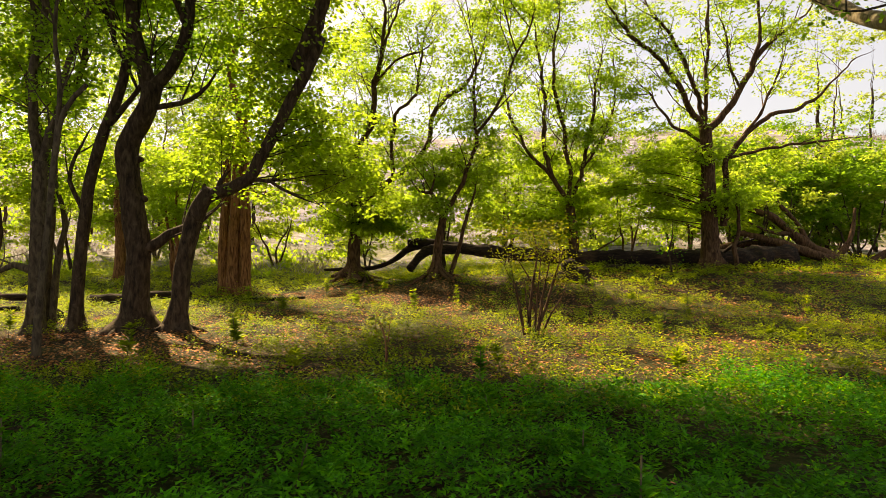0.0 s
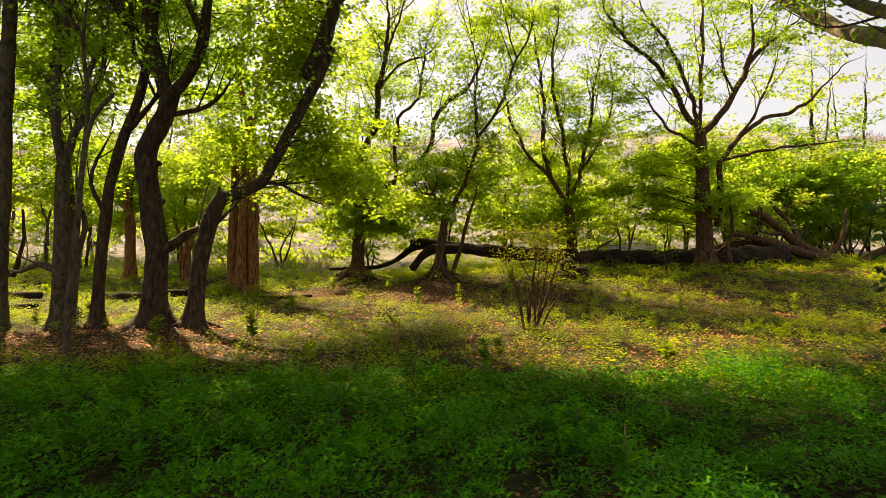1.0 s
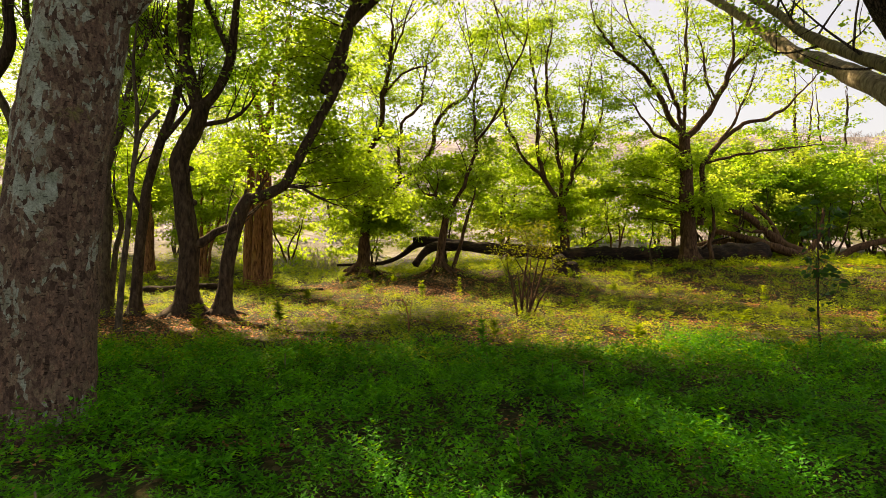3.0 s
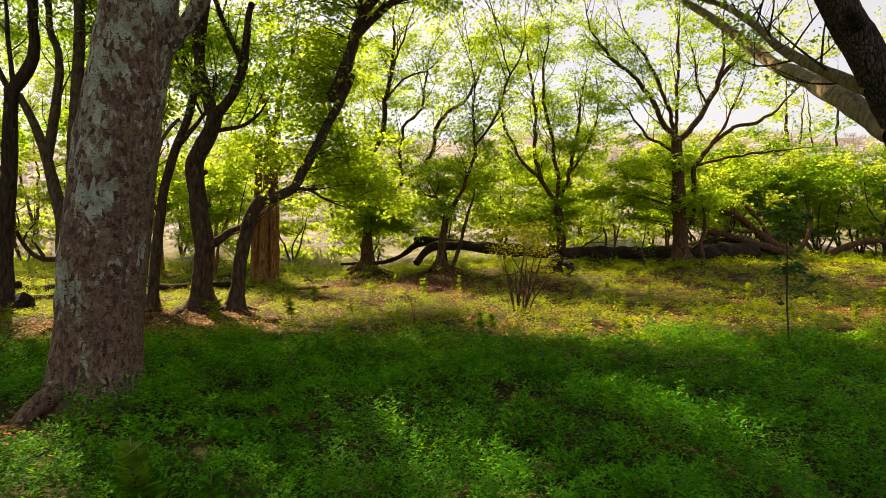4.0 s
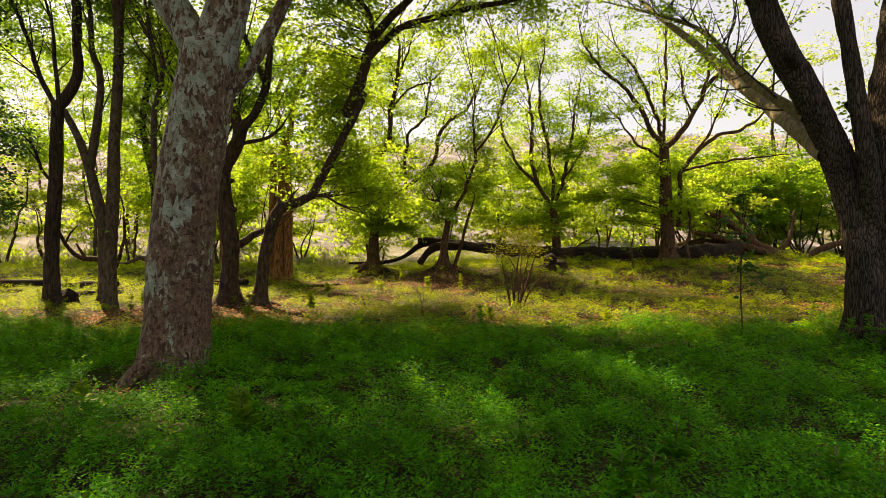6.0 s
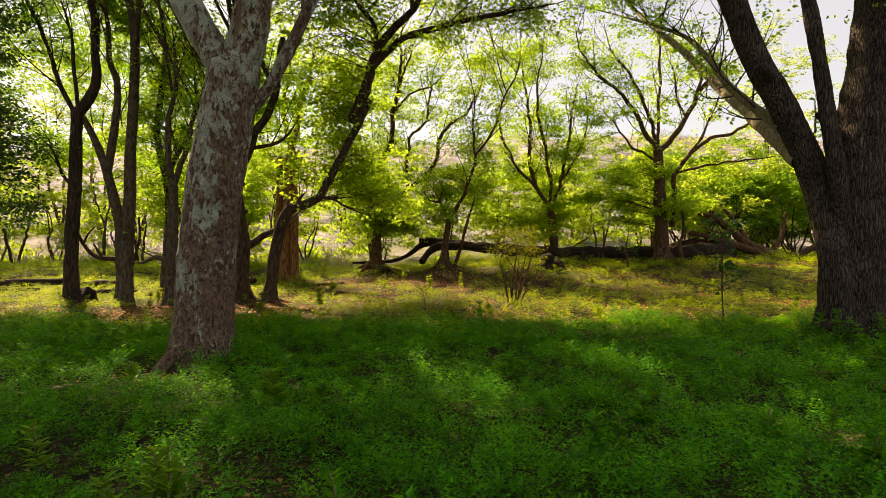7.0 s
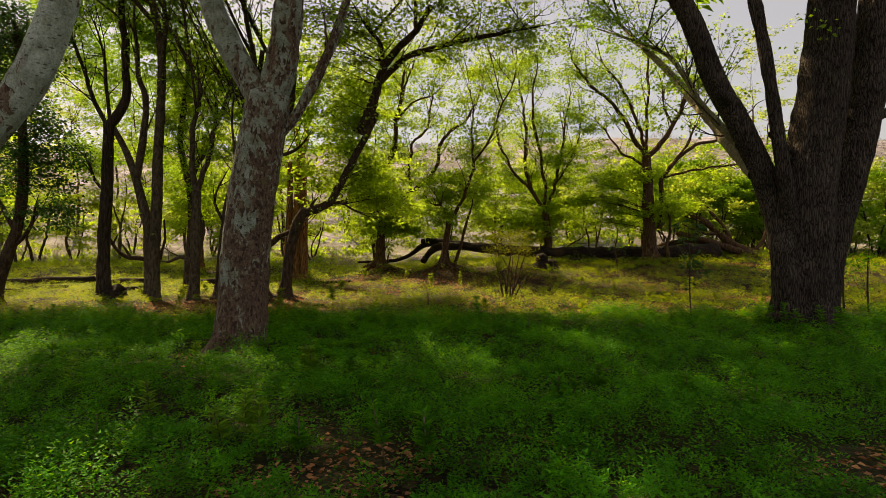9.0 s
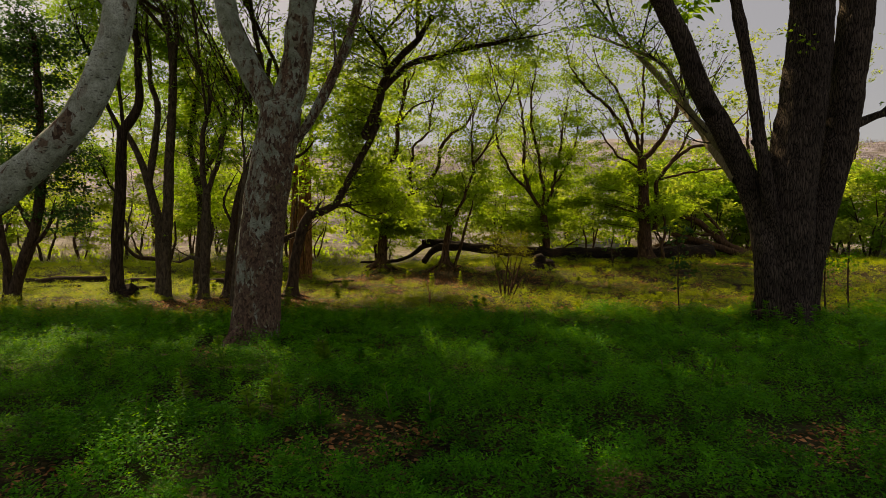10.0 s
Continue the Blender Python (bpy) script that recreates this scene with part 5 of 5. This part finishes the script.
for k in range(10):
    x = 3.0 + 2.6 * k + 0.7 * math.sin(2.1 * k)
    young_tree(x, 28.5 + 1.5 * math.sin(1.3 * k), 5.0 + 0.8 * math.sin(2.9 * k), 2.1, 240 + k, LEAF_FAR if k % 2 else LEAF_BRIGHT, "young yellow-green tree on the lower slope", 16, 0.15, 3)

for k in range(11):
    x = -33 + 2.9 * k + 0.8 * math.sin(3.1 * k)
    young_tree(x, 31.0 + 1.6 * math.sin(2.3 * k), 14.2 + 1.2 * math.sin(1.7 * k), 3.0, 210 + k, LEAF_GREEN if k % 3 else LEAF_FAR, "tall airy tree on the lower slope", 42 if k < 8 else 22, 0.42, 2)


for k, (x, y) in enumerate(((19.5, 29.5), (22.6, 31.0), (25.8, 30.0))):
    young_tree(x, y, 14.5, 2.4, 260 + k, LEAF_FAR, "tall airy tree on the lower slope", 12, 0.3, 3)


# ---- fallen timber ----
def fallen(name, label, lines, material, category="log"):
    """A fallen trunk: an Empty at its foot with one mesh for each stem."""
    root = new(name)
    x, y, z = lines[0][1][0]
    base = Vector((x, y, ground_z(x, y)))
    root.location = base
    for part_name, pts, r0, r1 in lines:
        line = spline([Vector(p) - base for p in pts], 0.15)
        n = len(line)
        v, f = [], []
        tube(line, [r0 + (r1 - r0) * i / (n - 1) for i in range(n)], 16 if r0 > 0.1 else 8, v, f, 0.35, 0.0, x)
        mesh_object(part_name, v, f, material, root)
    return tagged(root, label, category)


fallen("fallen_log", "long dark rotten log lying across the forest floor", [
    ("trunk", [(-1.25, 20.5, 1.74), (-0.45, 20.5, 1.78), (0.9, 20.5, 1.58), (2.5, 20.5, 1.45), (4.5, 20.5, 1.30), (6.6, 20.5, 1.24), (8.8, 20.6, 1.24), (11.6, 21.2, 1.28), (13.0, 21.6, 1.25)], 0.17, 0.42),
    ("limb", [(-0.6, 20.5, 1.78), (-1.2, 20.4, 1.60), (-1.75, 20.3, 1.20), (-2.3, 20.2, 0.98), (-3.0, 20.1, 0.90), (-4.1, 20.0, 0.88)], 0.14, 0.05),
    ("limb", [(0.5, 20.4, 1.60), (-0.2, 20.2, 1.62), (-0.75, 20.0, 1.42), (-1.15, 19.8, 0.90)], 0.20, 0.13),
    ("limb", [(4.2, 20.1, 0.95), (6.0, 19.9, 0.92), (8.2, 20.0, 0.94)], 0.19, 0.13),
    ("stub", [(2.2, 20.4, 1.45), (2.35, 20.1, 1.75), (2.45, 19.9, 1.95)], 0.06, 0.02),
    ("stub", [(9.9, 20.7, 1.35), (10.3, 20.4, 1.75), (10.9, 20.2, 1.95)], 0.08, 0.03),
], LOG)
fallen("fallen_tree", "tangle of brown fallen trunks under the bushes", [
    ("trunk", [(15.4, 22.3, 1.12), (14.4, 22.4, 1.60), (13.6, 22.5, 2.20), (12.9, 22.6, 2.85), (12.0, 22.7, 3.15)], 0.24, 0.11),
    ("trunk", [(15.2, 22.0, 1.05), (13.9, 22.1, 1.50), (12.7, 22.2, 1.90), (11.4, 22.3, 2.25)], 0.21, 0.11),
    ("trunk", [(14.9, 22.5, 1.25), (13.2, 22.7, 1.72), (11.8, 22.9, 1.80), (10.6, 23.0, 1.55)], 0.18, 0.10),
    ("limb", [(14.2, 22.4, 1.72), (13.9, 22.6, 2.55), (13.3, 22.8, 3.35), (12.9, 23.0, 4.1)], 0.13, 0.04),
    ("limb", [(15.3, 22.4, 1.2), (15.9, 22.5, 2.1), (16.2, 22.7, 3.2)], 0.12, 0.05),
    ("limb", [(13.6, 22.5, 2.2), (12.6, 22.2, 2.25), (11.6, 22.0, 2.65)], 0.09, 0.03),
    ("limb", [(16.6, 22.6, 1.0), (17.4, 22.4, 1.5), (18.6, 22.3, 1.8), (19.8, 22.5, 1.5)], 0.17, 0.08),
], BARK_BROWN, "fallen tree")


for k, (x, y, dx, dy, r) in enumerate(((-17.0, 15.2, 3.6, 0.5, 0.18), (-13.8, 15.9, 2.6, -0.4, 0.15), (-9.6, 15.6, 2.6, 0.3, 0.16), (-12.4, 13.2, 2.2, 0.6, 0.10), (-15.5, 13.6, 2.0, 0.5, 0.09), (-5.6, 16.2, 1.8, -0.3, 0.07))):
    pts = [(x + dx * f, y + dy * f + 0.15 * math.sin(5 * f + k), ground_z(x + dx * f, y + dy * f) + r * (0.8 + 0.9 * f)) for f in (0, 0.35, 0.7, 1)]
    fallen("fallen_branch", "dark fallen branch lying among the herbs", [("branch", pts, r, r * 0.6)], LOG, "branch")


def stump(x, y, r, h, seed):
    """A low rotten stump with a ragged rim and spreading roots."""
    z = ground_z(x, y)
    root = new("tree_stump")
    root.location = (x, y, z)
    v, f = [], []
    line = [Vector((0.02 * k, 0, -0.06 + (h + 0.06) * k / 6)) for k in range(7)]
    tube(line, [r * (1.25 - 0.4 * k / 6) for k in range(7)], 18, v, f, 0.45, 0.8, seed, 0.0)
    mesh_object("body", v, f, LOG, root)
    return tagged(root, "low dark rotten stump beside the trees", "stump")


stump(-9.95, 10.7, 0.24, 0.38, 3.0)
stump(-8.6, 12.6, 0.16, 0.25, 5.0)
stump(3.7, 17.3, 0.26, 0.55, 8.0)
stump(4.2, 17.6, 0.20, 0.30, 9.0)


# ---- undergrowth ----
def cover(x, y):
    """How thickly herbs grow at a place, 0 to 1."""
    v = 1.25 + 0.7 * noise.noise((x * 0.5, y * 0.5, 11)) + 0.7 * noise.noise((x * 1.9, y * 1.9, 3))
    if y > 7:
        v -= 0.62 * smooth((y - 5.4) / 2.2) - (0.35 - 0.35 * smooth((x - 2) / 4)) * smooth((y - 14) / 4) - 0.25 * smooth((-4 - x) / 3)
    for bx, by, br in BARE:
        v -= 1.5 * math.exp(-((x - bx) ** 2 + (y - by) ** 2) / br ** 2)
    return min(1.0, max(0.0, v))


BARE = [(-1.4, -2.4, 0.62), (-0.8, -2.1, 0.35), (2.6, -2.3, 0.45), (-3.3, -3.0, 0.5), (3.3, -1.9, 0.3), (-3.8, 2.35, 0.75), (6.7, 4.0, 0.7), (-7.5, 8.6, 1.6), (-5.0, 9.3, 1.2), (-3.0, 16.8, 1.6), (0.0, 15.5, 1.6)]


def herbs(name, label, material, y0, y1, per_m2, leaves, size, height, reach, seed, tuft=1.9, fine=False):
    """Low leafy plants strewn over a stretch of floor, thick and thin by turns."""
    rng = random.Random(seed)
    L = Leaves()
    half = lambda y: 1.8 + 0.79 * (y + 7.2)
    area = sum(2 * half(y0 + (k + 0.5) * (y1 - y0) / 40) * (y1 - y0) / 40 for k in range(40))
    wmax = half(y1)
    tries = int(area * per_m2 * (2 * wmax * (y1 - y0)) / area)
    for _ in range(tries):
        y = rng.uniform(y0, y1)
        x = rng.uniform(-wmax, wmax)
        if abs(x) > half(y) or rng.random() > cover(x, y):
            continue
        z = ground_z(x, y)
        mound = 1.0 - min(1.0, noise.voronoi((x * tuft, y * tuft, 3.3))[0][0] / 0.62) ** 2
        if rng.random() > 0.5 + 1.2 * mound:
            continue
        tall = height * rng.uniform(0.7, 1.1) * (0.42 + 0.75 * mound) * max(0.45, 0.95 + 0.9 * noise.noise((x * 0.9, y * 0.9, 21)))
        lean = Vector((rng.gauss(0, 0.25), rng.gauss(0, 0.25), 1))
        for k in range(leaves):
            h = tall * (0.25 + 0.75 * (k + rng.random()) / leaves)
            a = rng.uniform(0, 2 * math.pi)
            out = Vector((math.cos(a), math.sin(a), rng.uniform(-0.1, 0.7)))
            p = Vector((x, y, z)) + lean * h + out * rng.uniform(0, reach) * (1.1 - 0.6 * k / leaves)
            L.add(p, out, Vector((0, 0, 1)) + rand_dir(rng) * 0.6, size * rng.uniform(0.6, 1.3))
    ob = new(name, L.blades(name, material, 0.5) if fine else L.mesh(name, material, 0.40, 0.12))
    return tagged(ob, label, "undergrowth", kind="stuff")


def litter(name, label, y0, y1, per_m2, size, seed):
    rng = random.Random(seed)
    L = Leaves()
    for _ in range(int((y1 - y0) * 32 * per_m2)):
        y = rng.uniform(y0, y1)
        x = rng.uniform(-16, 16)
        if abs(x) > 1.8 + 0.79 * (y + 7.2) or rng.random() < cover(x, y) * 1.1:
            continue
        d = rand_dir(rng, 0.25)
        L.add(Vector((x, y, ground_z(x, y) + rng.uniform(0.005, 0.04))), d, Vector((0, 0, 1)) + rand_dir(rng) * 0.45, size * rng.uniform(0.5, 1.3))
    return tagged(new(name, L.mesh(name, LEAF_DRY, 0.7, 0.12)), label, "leaf litter", kind="stuff")


herbs("undergrowth", "dense green low herbs carpeting the shaded glade", LEAF_HERB, -4.2, 1.6, 200, 34, 0.031, 0.36, 0.085, 31, fine=True)
herbs("undergrowth", "dense green herbs before the sunlit clearing", LEAF_HERB, 1.6, 6.4, 140, 26, 0.044, 0.36, 0.10, 36, fine=True)
herbs("undergrowth", "thinner sunlit herbs between fallen leaves", LEAF_SUN, 5.2, 16.0, 56, 23, 0.044, 0.32, 0.12, 32, 1.5, True)
herbs("undergrowth", "low green plants round the tree feet", LEAF_SUN, 16.0, 27.0, 34, 20, 0.065, 0.32, 0.2, 33, 1.2, True)
litter("leaf_litter", "scattered dry brown leaves on the soil", -4.2, 18.0, 330, 0.054, 34)
litter("leaf_litter", "old brown leaves strewn below the slope", 18.0, 25.0, 60, 0.14, 35)


def scrub(name, label, material, y0, y1, x0, x1, tufts, blades, size, wide, seed, gaps=0.0):
    """Tufts of upright stalks on the slope."""
    rng = random.Random(seed)
    L = Leaves()
    for _ in range(tufts):
        x, y = rng.uniform(x0, x1), rng.uniform(y0, y1)
        if noise.noise((x * 0.18, y * 0.18, seed)) < gaps:
            continue
        z = ground_z(x, y)
        for _ in range(blades):
            d = Vector((rng.gauss(0, 0.5), rng.gauss(0, 0.5), 1))
            L.add(Vector((x + rng.gauss(0, 0.22), y + rng.gauss(0, 0.22), z - 0.03)) + d * rng.uniform(0, 0.5) * size, d + rand_dir(rng) * 0.5, rand_dir(rng), size * rng.uniform(0.4, 1.2))
    return tagged(new(name, L.mesh(name, material, wide, 0.05)), label, "scrub", kind="stuff")


scrub("scrub", "grey leafless brush covering the hillside", STALK, 23.5, 64, -50, 55, 9000, 9, 0.5, 0.06, 61)
scrub("scrub", "green tufts at the foot of the slope", LEAF_BRIGHT, 22.5, 40, -36, 36, 2600, 16, 0.22, 0.6, 62, 0.02)


# ---- single weeds, sticks ----
def weed(x, y, height, size, seed, material, label, wide=0.36):
    """An upright herb: a stalk with whorls of long leaves."""
    rng = random.Random(seed)
    z = ground_z(x, y)
    root = new("weed")
    root.location = (x, y, z)
    v, f = [], []
    bend = Vector((rng.gauss(0, 0.12), rng.gauss(0, 0.12), 1))
    line = [Vector((0, 0, -0.03)), bend * height * 0.5, bend * height]
    tube(spline(line, 0.1), [0.006] * len(spline(line, 0.1)), 5, v, f)
    mesh_object("stalk", v, f, BARK_OLIVE, root)
    L = Leaves()
    turns = rng.random()
    for k in range(int(10 + height * 22)):
        h = height * (0.25 + 0.75 * rng.random())
        for j in range(3):
            a = 2.1 * j + k * 1.3 + turns
            out = Vector((math.cos(a), math.sin(a), rng.uniform(0.1, 0.8)))
            L.add(bend * h, out, Vector((0, 0, 1)) + rand_dir(rng) * 0.4, size * rng.uniform(0.6, 1.15) * (1.2 - 0.5 * h / height))
    leaf_part = new("foliage", L.mesh("foliage", material, wide, 0.12))
    leaf_part.parent = root
    return tagged(root, label, "weed", group="weeds in the glade")


for k, (x, y) in enumerate(((-1.98, -1.6), (-1.85, -1.75), (-2.12, -1.7), (-1.95, -1.45), (-4.3, -0.2), (-3.1, -0.9), (-3.4, 0.9))):
    weed(x, y, 0.44 - 0.04 * (k % 3), 0.12, 280 + k, LEAF_GREEN, "pale yellow-green weed taller than the herbs", 0.45)
for k, (x, y) in enumerate(((-2.0, 0.75), (-1.9, 0.6))):
    weed(x, y, 0.42, 0.13, 290 + k, LEAF_GREEN, "broad-leaved light green seedling among the herbs", 0.95)
rng = random.Random(91)
for k in range(46):
    y = rng.uniform(-3.0, 7.0)
    x = rng.uniform(-1, 1) * (1.0 + 0.72 * (y + 6.9))
    if (x + 3.6) ** 2 + (y - 3.0) ** 2 > 0.8:
        weed(x, y, rng.uniform(0.25, 0.5), rng.uniform(0.08, 0.14), 200 + k, LEAF_HERB, "leafy green weed standing above the herbs")
for k, (x, y) in enumerate(((5.9, 4.1), (6.2, 3.95), (6.5, 4.0), (5.7, 4.4), (6.8, 4.05), (6.05, 4.2))):
    weed(x, y, rng.uniform(0.35, 0.6), 0.13, 260 + k, LEAF_HERB, "green weed growing against the oak's foot")
for k in range(44):
    y = rng.uniform(7.2, 17.0)
    x = rng.uniform(-1, 1) * (1.0 + 0.70 * (y + 4.0))
    weed(x, y, rng.uniform(0.25, 0.6), rng.uniform(0.10, 0.18), 300 + k, LEAF_SUN, "sunlit yellow-green weed among dry leaves")

for k in range(34):
    y = rng.uniform(-2.5, 16.0)
    x = rng.uniform(-1, 1) * (1.0 + 0.7 * (y + 6.0))
    a, n = rng.uniform(0, 6.28), rng.uniform(0.4, 1.6)
    d = Vector((math.cos(a), math.sin(a) * 0.5, 0)) * n
    pts = [Vector((x, y, 0)) + d * f + Vector((rng.gauss(0, 0.03), rng.gauss(0, 0.03), 0)) for f in (0, 0.35, 0.7, 1.0)]
    pts = [Vector((p.x, p.y, ground_z(p.x, p.y) + 0.02)) for p in pts]
    v, f = [], []
    tube(spline(pts, 0.15), [0.012 * rng.uniform(0.6, 1.4)] * len(spline(pts, 0.15)), 6, v, f, 0.2)
    tagged(mesh_object("stick", v, f, rng.choice((BARK_DARK, BARK_RED))), "fallen brown stick lying on the forest floor", "stick", group="fallen sticks")
